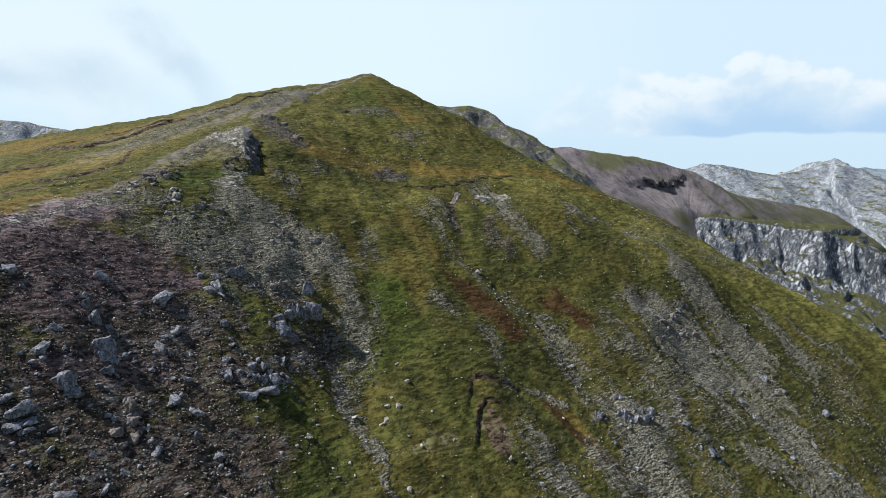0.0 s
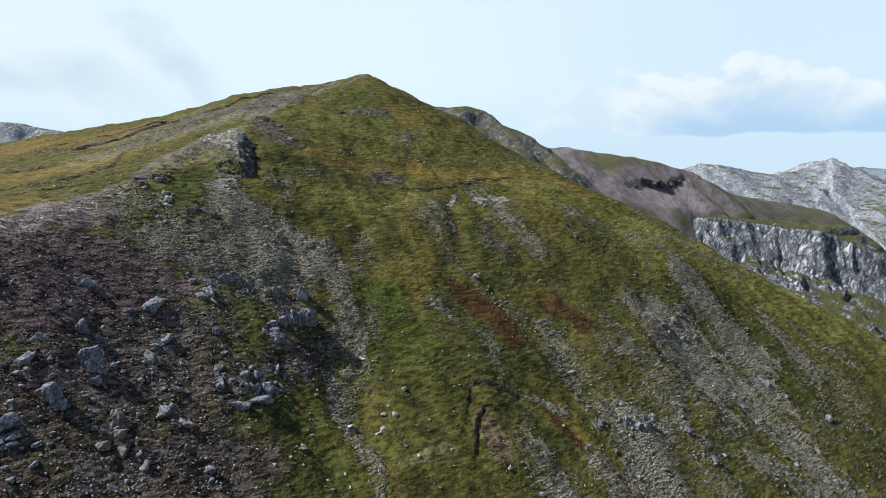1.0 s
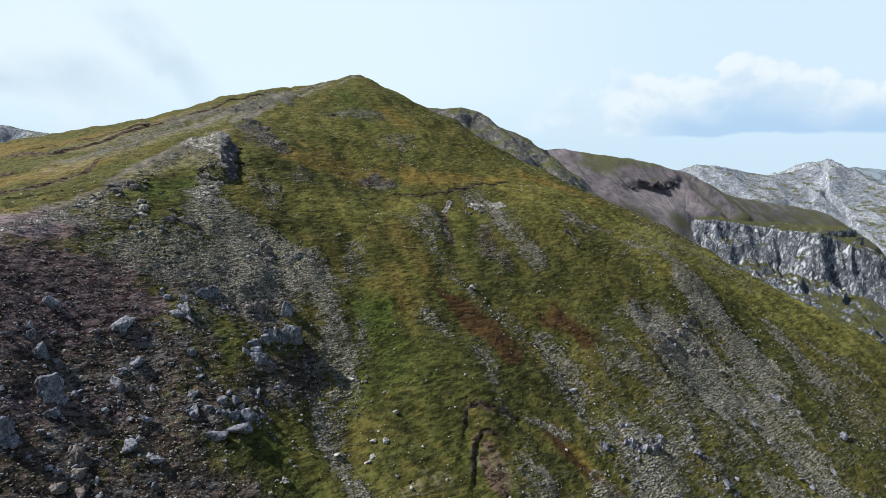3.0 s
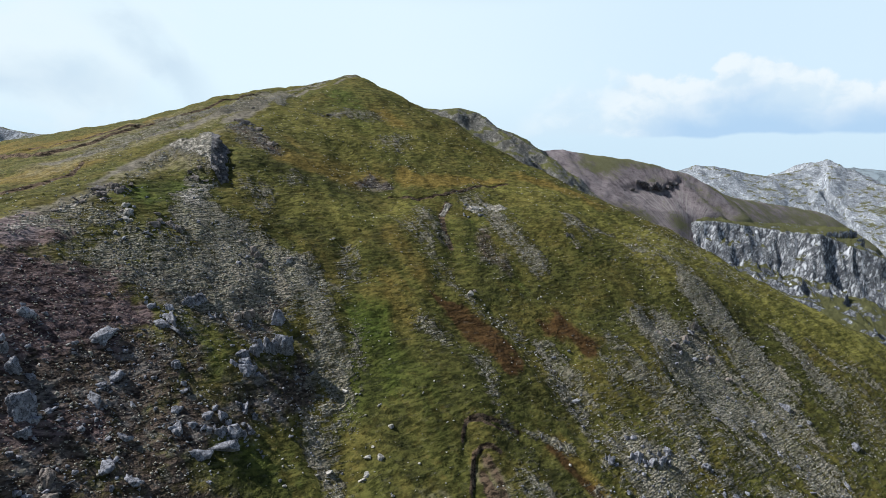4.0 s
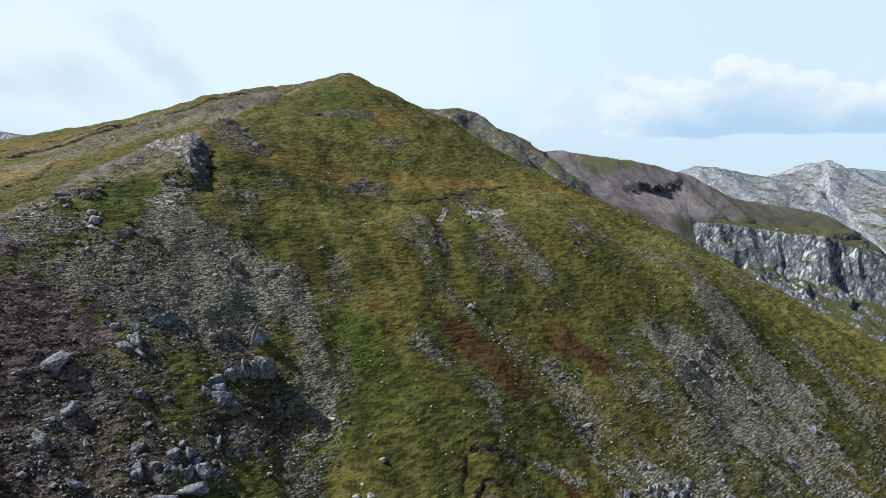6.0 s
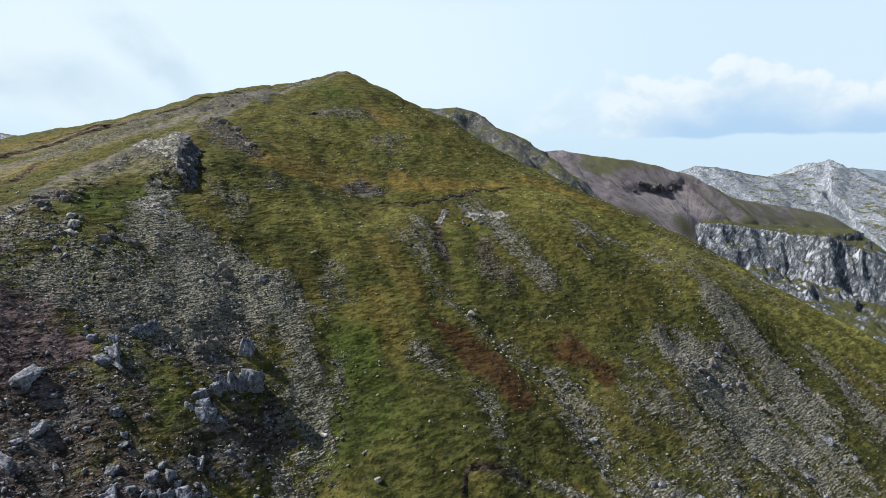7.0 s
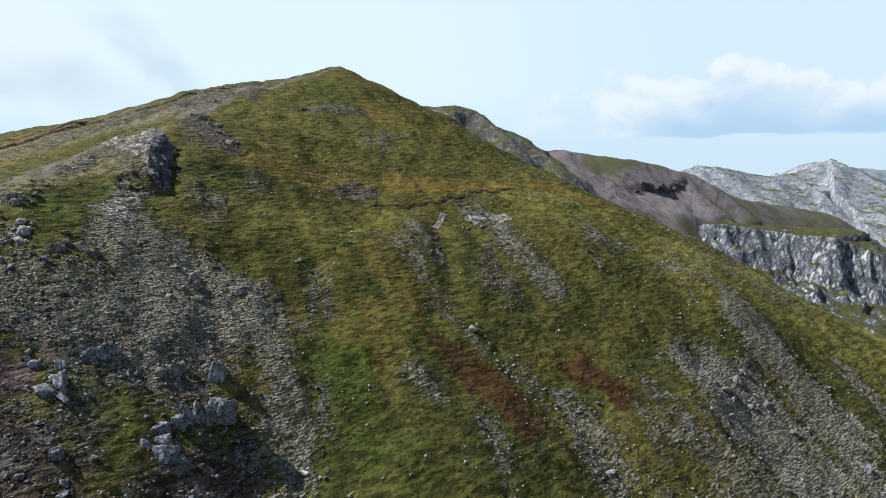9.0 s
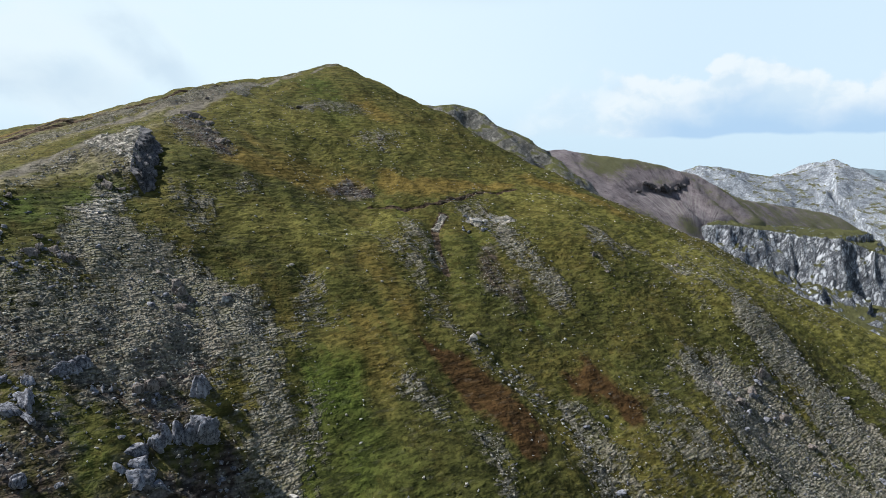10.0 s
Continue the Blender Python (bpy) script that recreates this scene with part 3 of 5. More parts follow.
band("gravel", [(-88.7, 272.0, 3.3), (-81.0, 293.2, 2.3), (-72.1, 329.0, 1.7), (-58.2, 360.1, 1.3), (-47.7, 374.8, 1.0)], 0.9)
band("scree", [(-86.3, 327.4, 2.3), (-76.0, 333.3, 1.8), (-73.8, 299.5, 2.1)], 0.7)
band("gravel", [(-99.5, 186.8, 2.3), (-97.8, 216.7, 2.6), (-91.1, 231.0, 1.8)], 0.8)
band("gravel", [(-90.0, 271.0, 3.1), (-83.0, 294.8, 2.8), (-83.8, 386.0, 1.9)], 0.8)

band("moss", [(-16.4, 164.9, 3.5), (-13.6, 156.1, 4.6), (-10.6, 148.5, 5.6)], 0.7)
band("moss", [(-1.8, 163.0, 5.3), (1.9, 153.8, 6.3), (2.9, 147.5, 6.1)], 0.5)
band("moss", [(33.9, 179.9, 3.7), (38.5, 169.4, 5.0), (41.1, 159.8, 5.7)], 0.7)

band("rust", [(37.5, 189.0, 3.8), (43.6, 188.9, 4.5), (48.4, 186.5, 3.2)], 0.8)
band("moss", [(-10.2, 175.3, 3.4), (-6.9, 164.8, 4.8), (-4.1, 155.3, 5.1)], 0.5)
band("scree", [(-23.1, 156.2, 3.3), (-19.4, 163.4, 2.1), (-25.3, 169.0, 4.1)], 0.5)
band("tan", [(-92.5, 192.5, 3.4), (-92.9, 214.0, 3.7), (-84.1, 224.8, 3.5), (-83.5, 259.4, 3.1)], 0.5)

band("scree", [(-94.7, 209.3, 2.6), (-91.3, 218.2, 3.8), (-83.8, 217.3, 3.7), (-74.9, 210.1, 2.4)], 0.5)
band("gravel", [(-94.6, 211.7, 2.6), (-90.4, 220.9, 3.4), (-79.7, 215.6, 3.6)], 0.6)
band("heath", [(-82.1, 256.0, 2.6), (-71.1, 246.8, 3.3), (-62.0, 240.1, 3.2)], 0.9)
band("moss", [(-66.7, 275.3, 2.8), (-56.6, 261.0, 3.9), (-54.9, 241.1, 4.3)], 0.8)
band("moss", [(-83.9, 195.5, 3.3), (-78.5, 190.4, 3.2)], 0.6)

band("scree", [(-98.9, 162.6, 3.6), (-95.2, 171.8, 3.7), (-87.7, 176.0, 2.6)], 0.7)
band("gravel", [(-101.8, 167.2, 3.3), (-98.3, 177.3, 3.0), (-95.6, 186.9, 2.7)], 0.6)

# the turf of the west flank breaks off in long steps: (x, y, width)
STEPS = [
    [(-190.0, 290.0, 0.9), (-157.7, 296.2, 1.2), (-145.0, 301.0, 1.5), (-132.7, 307.8, 1.9), (-123.4, 324.2, 1.8), (-112.0, 349.7, 1.6), (-106.9, 366.0, 1.2)],
    [(-215.0, 297.0, 1.8), (-168.9, 265.8, 2.0), (-151.8, 274.3, 2.4), (-149.0, 290.0, 2.4), (-146.0, 297.0, 1.6)],
    [(-134.1, 182.9, 1.2), (-122.4, 182.4, 1.6), (-118.3, 191.1, 1.8), (-116.6, 201.9, 1.6), (-121.0, 217.5, 1.0)],
    [(-131.8, 165.4, 1.4), (-121.7, 170.7, 1.2)],
    [(-180.4, 227.9, 1.8), (-172.1, 232.7, 1.8), (-162.1, 232.0, 1.4)],
]
for line in STEPS:
    band("earth", [(x, y, w * 0.5) for x, y, w in line])

# small scarps where the turf has slipped: (x, y, width), drop
SCARPS = [
    ([(-16.7, 239.3, 0.4), (-5.8, 240.3, 0.5), (5.3, 247.3, 0.6), (17.2, 257.7, 0.6), (34.3, 269.9, 0.4)], 0.9),
    ([(-47.6, 170.3, 0.5), (-43.4, 170.8, 0.9), (-40.4, 169.3, 0.7)], 1.2),
]
# slipped turf: the ground lies lower on the left hand of each line
SLIPS = [([(21.8, 151.9, 1), (18.0, 152.0, 1), (11.8, 151.1, 1), (9.0, 149.9, 1), (7.8, 147.9, 1), (7.2, 144.7, 1)], 0.8), ([(16.4, 144.3, 1), (13.9, 144.7, 1), (11.5, 144.0, 1), (10.0, 142.1, 1), (9.2, 138.3, 1), (8.6, 133.3, 1)], 1.1)]
for line, _ in SLIPS:
    band("earth", [(x, y, 0.32) for x, y, _ in line])
# water-worn runnels: (x, y, width), depth
GULLIES = [
    ([(3.7, 233.7, 4), (6.6, 216.1, 4), (7.5, 202.5, 4), (14.0, 194.8, 4), (21.2, 185.8, 4), (31.3, 179.9, 5), (41.3, 169.3, 5), (50.6, 158.7, 5), (56.0, 130.0, 6)], 1.6),
    ([(-28.4, 201.8, 4), (-23.1, 183.2, 4), (-21.4, 168.1, 4), (-23.1, 150.6, 4), (-19.8, 133.9, 4), (-8.0, 112.0, 5)], 1.2),
    ([(76.7, 202.7, 5), (91.0, 198.0, 6), (104.2, 178.3, 6), (113.5, 160.7, 6)], 1.1),
    ([(-35.0, 168.2, 3), (-29.2, 160.8, 4), (-30.9, 149.7, 4)], 1.4),
]


def cover(kind, x, y, edge=1.0):
    """How much of a kind of cover lies at each place, 0 to 1, with a ragged edge."""
    wx = x + 2.6 * rough(x, y, 13.0, 3, 71) + 0.9 * rough(x, y, 3.0, 2, 73)
    wy = y + 2.6 * rough(x, y, 13.0, 3, 72) + 0.9 * rough(x, y, 3.0, 2, 74)
    rag = 0.25 * rough(x, y, 7.0, 4, 75, 0.65)
    if kind == "scree":
        # stones thin out sideways in streaks down the slope
        rag = 1.6 * rag + 0.35 * wave(0.83 * x + 0.55 * y, (-0.55 * x + 0.83 * y) * 0.12, 2.4, 78)
    out = np.zeros(np.shape(x))
    for line, much in COVER.get(kind, []):
        xs, ys, ws = zip(*line)
        reach = 2.4 * max(ws) + 6
        near = (x > min(xs) - reach) & (x < max(xs) + reach) & (y > min(ys) - reach) & (y < max(ys) + reach)
        if near.any():
            thin = smooth(np.array(max(ws)), 0.8, 4.0)
            d = along(x[near] + (wx - x)[near] * thin, y[near] + (wy - y)[near] * thin, line)
            out[near] = np.maximum(out[near], much * (1 - smooth(d + rag[near], 0.2, 1.0 + 0.9 * edge)))
    if kind == "scree":
        out = np.maximum(out, (0.08 + 0.30 * smooth(rough(x, y, 24.0, 5, 76, 0.62), 0.1, 0.9)) * smooth(x - 0.6 * (y - 150), -20, 60) * smooth(-landform(x, y), -110, -85))
    return out


def height(x, y):
    """Ground height with its steps, tussocks and stony lumps."""
    z = landform(x, y)
    near = smooth(-z, 60.0, 0.0)
    s, t = 0.83 * x + 0.55 * y, -0.55 * x + 0.83 * y
    for line, deep in GULLIES:
        d = along(x, y, line)
        z = z - deep * np.exp(-d * d)
    z = z + near * (0.55 * wave(s, t * 0.16, 7.0, 61) + 0.42 * wave(s + 0.8 * wave(s, t, 9.0, 63), t * 0.2, 3.1, 62) + 0.5 * rough(x, y, 9.0, 2, 64))
    z = z + (1.1 - 0.75 * smooth(-x - 0.25 * (y - 200), 80, 100)) * rough(x, y, 17.0, 3, 5) + 2.5 * smooth(np.abs(y - 200), 200, 500) * rough(x, y, 70.0, 4, 15)
    for line in STEPS:
        xs, ys, ws = zip(*line)
        m = (x > min(xs) - 45) & (x < max(xs) + 45) & (y > min(ys) - 45) & (y < max(ys) + 45)
        if m.any():
            d = beside(x[m] + 0.7 * rough(x[m], y[m], 9.0, 2, 96), y[m] + 0.7 * rough(x[m], y[m], 9.0, 2, 97), line)
            z[m] = z[m] + 0.45 * max(ws) * smooth(d, -0.7, 0.5) * np.exp(-(d / 16) ** 2)
    for line, drop in SCARPS:
        xs, ys, ws = zip(*line)
        m = (x > min(xs) - 8) & (x < max(xs) + 8) & (y > min(ys) - 8) & (y < max(ys) + 8)
        if m.any():
            d = along(x[m] + 0.5 * wave(x[m], y[m], 2.5, 8), y[m] + 0.5 * wave(x[m], y[m], 2.5, 9), line)
            z[m] = z[m] - drop * np.exp(-d * d)
    for line, drop in SLIPS:
        xs, ys, ws = zip(*line)
        m = (x > min(xs) - 10) & (x < max(xs) + 10) & (y > min(ys) - 10) & (y < max(ys) + 10)
        if m.any():
            d = beside(x[m] + 0.3 * wave(x[m], y[m], 2.0, 8), y[m] + 0.3 * wave(x[m], y[m], 2.0, 9), line)
            z[m] = z[m] - drop * smooth(d, -0.15, 0.45) * np.exp(-np.maximum(d, 0) / 3.5)
    # terracettes follow the contours of the east face
    face = near * (0.2 + 0.8 * smooth(x + 0.25 * (y - 200), -104, -90))
    tread = z / 0.95 + 0.9 * rough(x, y, 11.0, 4, 91, 0.6)
    z = z + face * (0.015 + 0.06 * smooth(rough(x, y, 14.0, 3, 92), -0.6, 0.6)) * np.sin(2 * math.pi * tread)
    z = z + near * (0.13 * rough(x, y, 3.0, 3, 99) + 0.14 * wave(s, t * 1.7, 1.7, 22) + 0.12 * wave(s, t * 1.2, 0.95, 23))
    return z


def grid(name, xs, ys, z, material, attributes=None):
    """A sheet of ground over a net of x and y."""
    nx, ny = len(xs), len(ys)
    gx, gy = np.meshgrid(xs, ys)
    co = np.stack([gx, gy, z], -1).reshape(-1, 3).astype(np.float32)
    i = (np.arange(ny - 1)[:, None] * nx + np.arange(nx - 1)[None, :]).ravel()
    quads = np.stack([i, i + 1, i + nx + 1, i + nx], -1).astype(np.int32)
    me = bpy.data.meshes.new(name)
    me.vertices.add(len(co))
    me.vertices.foreach_set("co", co.ravel())
    me.loops.add(quads.size)
    me.loops.foreach_set("vertex_index", quads.ravel())
    me.polygons.add(len(quads))
    me.polygons.foreach_set("loop_start", np.arange(0, quads.size, 4, dtype=np.int32))
    me.update(calc_edges=True)
    me.polygons.foreach_set("use_smooth", np.ones(len(quads), dtype=bool))
    for key, value in (attributes or {}).items():
        me.attributes.new(key, "FLOAT", "POINT").data.foreach_set("value", value.astype(np.float32).ravel())
    me.materials.append(material)
    return new(name, me)


# ---- materials ----
def material(name):
    m = bpy.data.materials.new(name)
    m.use_nodes = True
    return m, Nodes(m.node_tree)


def finish(n, colour, roughness, bump=None, strength=0.5, distance=0.1, spec=0.25):
    inputs = {"Base Color": colour, "Roughness": roughness, "Specular IOR Level": spec}
    if bump is not None:
        inputs["Normal"] = n.add("ShaderNodeBump", {"Height": bump, "Strength": strength, "Distance": distance}).outputs[0]
    n.add("ShaderNodeOutputMaterial", {0: n.add("ShaderNodeBsdfPrincipled", inputs)})


def hillside():
    m, n = material("hillside")
    p = n.add("ShaderNodeNewGeometry").outputs["Position"]
    # blades and steps lie along the contours of the slope
    lie = n.add("ShaderNodeMapping", {0: p, 2: (0, 0, radians(33)), 3: (3.0, 0.8, 0.8)}, vector_type="TEXTURE").outputs[0]
    fine, mid, big = n.noise(p, 1.0, 3.0, 0.6), n.noise(p, 0.33, 5.0, 0.6), n.noise(p, 0.06, 5.0, 0.6)
    tuft, step = n.noise(lie, 0.85, 3.0, 0.60), n.noise(lie, 0.5, 3.0, 0.6)
    fall = n.noise(n.add("ShaderNodeMapping", {0: p, 2: (0, 0, radians(33)), 3: (1.0, 6.0, 6.0)}, vector_type="TEXTURE").outputs[0], 0.55, 5.0, 0.62)
    # narrow treads and risers worn along the contours, their shading put into the colour
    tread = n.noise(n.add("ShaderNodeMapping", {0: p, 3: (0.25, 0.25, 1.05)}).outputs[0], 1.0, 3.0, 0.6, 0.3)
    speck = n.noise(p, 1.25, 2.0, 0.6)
    blade_shade = n.ramp(n.math("MULTIPLY_ADD", tread, 0.42, n.math("MULTIPLY_ADD", speck, 0.24, n.math("MULTIPLY", tuft, 0.34))), 0.435, 0.565)
    clump = n.noise(n.add("ShaderNodeMapping", {0: p, 3: (0.7, 0.7, 1.3)}).outputs[0], 0.55, 5.0, 0.65, 0.4)
    cells = n.add("ShaderNodeTexVoronoi", {"Vector": lie, "Scale": 1.45, "Randomness": 1.0})
    grit = n.add("ShaderNodeTexVoronoi", {"Vector": p, "Scale": 1.75, "Randomness": 1.0})

    def mask(name, low=0.3, high=0.7, weight=0.6):
        a = n.add("ShaderNodeAttribute", attribute_name=name).outputs["Fac"]
        mottle = n.math("SUBTRACT", n.math("MULTIPLY_ADD", fall, 0.6, n.math("ADD", n.math("MULTIPLY", tuft, 0.4), n.math("MULTIPLY", mid, 0.5))), 0.75)
        return n.math("MULTIPLY", n.ramp(n.math("MULTIPLY_ADD", mottle, weight * 2.0, a), low, high), n.ramp(a, 0.0, 0.15))

    # dark and light of one cover: its own tone plus painted tuft shading
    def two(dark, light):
        return n.mix(blade_shade, dark, light)

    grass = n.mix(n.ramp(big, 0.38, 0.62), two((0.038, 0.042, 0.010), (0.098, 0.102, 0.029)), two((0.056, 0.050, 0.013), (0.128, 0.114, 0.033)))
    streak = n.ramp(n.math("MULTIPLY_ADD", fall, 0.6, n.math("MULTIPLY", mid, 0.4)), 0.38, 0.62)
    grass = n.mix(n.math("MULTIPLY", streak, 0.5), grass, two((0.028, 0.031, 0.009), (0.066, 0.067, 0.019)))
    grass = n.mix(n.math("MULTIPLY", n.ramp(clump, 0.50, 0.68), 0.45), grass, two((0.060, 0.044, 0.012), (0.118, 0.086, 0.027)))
    # hollows between clumps coloured dark as small shadow spots
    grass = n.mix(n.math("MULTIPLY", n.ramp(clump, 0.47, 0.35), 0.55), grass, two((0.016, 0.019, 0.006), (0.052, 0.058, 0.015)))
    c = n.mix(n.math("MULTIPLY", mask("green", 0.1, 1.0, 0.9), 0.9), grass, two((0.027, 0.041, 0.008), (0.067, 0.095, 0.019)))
    c = n.mix(n.math("MULTIPLY", mask("moss", 0.05, 1.0, 0.9), 0.85), c, two((0.018, 0.021, 0.007), (0.058, 0.062, 0.018)))
    c = n.mix(mask("straw", 0.05, 1.0, 0.7), c, two((0.075, 0.074, 0.018), (0.175, 0.166, 0.046)))
    c = n.mix(n.math("MULTIPLY", mask("dry", 0.0, 0.85, 0.8), 0.9), c, two((0.084, 0.061, 0.015), (0.172, 0.126, 0.035)))
    c = n.mix(mask("tan", 0.1, 0.9, 0.9), c, two((0.090, 0.082, 0.048), (0.200, 0.182, 0.112)))
    c = n.mix(mask("gravel", 0.1, 0.9, 0.5), c, two((0.098, 0.090, 0.074), (0.175, 0.162, 0.136)))
    soil = two((0.024, 0.018, 0.015), (0.096, 0.075, 0.063))
    soil = n.mix(n.math("MULTIPLY", n.ramp(n.math("MULTIPLY_ADD", big, 0.6, n.math("MULTIPLY", mid, 0.5)), 0.58, 0.68), 0.85), soil, two((0.022, 0.026, 0.007), (0.085, 0.088, 0.024)))
    soil = n.mix(n.math("MULTIPLY", n.ramp(n.math("MULTIPLY_ADD", big, -0.5, n.math("MULTIPLY", mid, 0.7)), 0.10, 0.20), 0.7), soil, two((0.034, 0.031, 0.031), (0.165, 0.157, 0.152)))
    c = n.mix(mask("heath", 0.15, 0.95, 1.0), c, soil)
    c = n.mix(mask("purple", 0.2, 0.9, 0.8), c, two((0.032, 0.021, 0.022), (0.150, 0.110, 0.110)))
    c = n.mix(mask("rose", 0.05, 0.9, 0.6), c, two((0.105, 0.082, 0.084), (0.245, 0.198, 0.202)))
    c = n.mix(n.math("MULTIPLY", mask("rust", 0.0, 0.7, 0.8), 0.9), c, two((0.034, 0.018, 0.008), (0.070, 0.037, 0.016)))
    c = n.mix(mask("earth", 0.25, 0.6, 0.5), c, two((0.018, 0.013, 0.009), (0.125, 0.090, 0.062)))
    stone = n.mix(n.ramp(cells.outputs["Color"], 0.15, 0.85), (0.205, 0.199, 0.168), (0.365, 0.354, 0.305))
    # gaps between stones darkened in colour, as if shaded
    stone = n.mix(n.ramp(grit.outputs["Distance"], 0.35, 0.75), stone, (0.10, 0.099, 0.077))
    weeds = n.ramp(n.math("ADD", n.math("MULTIPLY", mid, 0.35), n.math("MULTIPLY", tuft, 0.75)), 0.50, 0.68)
    stone = n.mix(n.math("MULTIPLY", weeds, 0.4), stone, two((0.035, 0.038, 0.014), (0.15, 0.15, 0.06)))
    # scree steps get their shade from a darker colour
    stone = n.mix(n.math("MULTIPLY", n.ramp(step, 0.56, 0.40), 0.35), stone, (0.105, 0.096, 0.080))
    stone = n.mix(n.math("MULTIPLY", n.ramp(fall, 0.45, 0.65), 0.45), stone, (0.26, 0.235, 0.195))
    single = n.math("SUBTRACT", n.add("ShaderNodeSeparateColor", {0: cells.outputs["Color"]}).outputs[1], 0.5)
    scree = n.math("MULTIPLY", n.ramp(n.math("MULTIPLY_ADD", single, 0.55, mask("scree", 0.0, 1.15, 1.0)), 0.16, 0.78), 0.92)
    c = n.mix(scree, c, stone)
    pale = n.math("MULTIPLY", n.ramp(n.math("MULTIPLY_ADD", single, 0.5, mask("pale", 0.05, 1.0, 0.8)), 0.30, 0.65), 0.85)
    c = n.mix(pale, c, two((0.22, 0.208, 0.185), (0.56, 0.535, 0.49)))
    stony = n.math("MAXIMUM", scree, pale)
    turf = n.math("ADD", n.math("MULTIPLY", tuft, 0.7), n.math("MULTIPLY_ADD", tread, 0.8, n.math("MULTIPLY", fine, 0.4)))
    rubble = n.math("SUBTRACT", n.math("MULTIPLY_ADD", fine, 0.4, 1.4), n.math("ADD", n.math("MULTIPLY", cells.outputs["Distance"], 0.75), n.math("MULTIPLY", grit.outputs["Distance"], 0.5)))
    bump = n.add("ShaderNodeMix", {0: stony, 2: turf, 3: rubble}).outputs[0]
    shingle = n.noise(p, 1.15, 3.0, 0.62)
    bare = n.math("MAXIMUM", stony, n.math("MULTIPLY", n.add("ShaderNodeAttribute", attribute_name="heath").outputs["Fac"], 0.5))
    relief = n.math("MULTIPLY", n.math("MULTIPLY_ADD", shingle, 0.8, bump), n.math("MULTIPLY_ADD", bare, 0.72, 0.28))
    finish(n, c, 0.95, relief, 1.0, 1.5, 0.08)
    return m


def bare_rock(name, dark, light, scale=0.02, grass=None, lean=0.75, strength=0.8, distance=3.0, streak=(1.0, 1.0, 3.2), seams=0.75, patchy=0.9, cleave=0.045):
    """Weathered rock with clefts; turf holds where it lies flatter than lean."""
    m, n = material(name)
    p = n.add("ShaderNodeNewGeometry").outputs["Position"]
    a = n.noise(p, scale, 8.0, 0.62)
    lean_to = n.add("ShaderNodeMapping", {0: p, 2: (0, radians(25), radians(20)), 3: streak}, vector_type="TEXTURE").outputs[0]
    b = n.noise(lean_to, scale * 6, 6.0, 0.62)
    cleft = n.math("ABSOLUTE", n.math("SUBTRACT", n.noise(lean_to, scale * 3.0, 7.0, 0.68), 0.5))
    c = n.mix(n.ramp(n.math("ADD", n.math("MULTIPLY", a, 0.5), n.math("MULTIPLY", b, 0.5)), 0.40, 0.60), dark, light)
    # shade inside the clefts is painted as a darker rock colour
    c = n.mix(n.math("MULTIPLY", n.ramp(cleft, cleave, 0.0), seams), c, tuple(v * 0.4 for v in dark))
    if grass:
        up = n.add("ShaderNodeSeparateXYZ", {0: n.add("ShaderNodeNewGeometry").outputs["Normal"]}).outputs[2]
        turf = n.ramp(n.math("ADD", up, n.math("MULTIPLY", n.math("SUBTRACT", a, 0.5), patchy)), lean, lean + 0.1)
        c = n.mix(turf, c, n.mix(b, tuple(v * 0.7 for v in grass), tuple(v * 1.25 for v in grass)))
    finish(n, c, 0.9, n.math("ADD", n.math("MULTIPLY", a, 0.6), n.math("ADD", n.math("MULTIPLY", b, 0.4), n.math("MULTIPLY", n.ramp(cleft, 0.0, 0.08), 0.3))), strength, distance, 0.15)
    return m


HILL = hillside()
# the blue of distance haze is mixed into this limestone's colours
LIMESTONE_HAZED = bare_rock("hazed_limestone", (0.170, 0.195, 0.232), (0.50, 0.545, 0.61), 0.085, (0.11, 0.115, 0.06), 0.90, seams=0.7, cleave=0.06)
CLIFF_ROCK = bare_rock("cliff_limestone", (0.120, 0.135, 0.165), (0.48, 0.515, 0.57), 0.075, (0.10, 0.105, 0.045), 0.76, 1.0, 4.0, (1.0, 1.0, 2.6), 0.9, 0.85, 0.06)


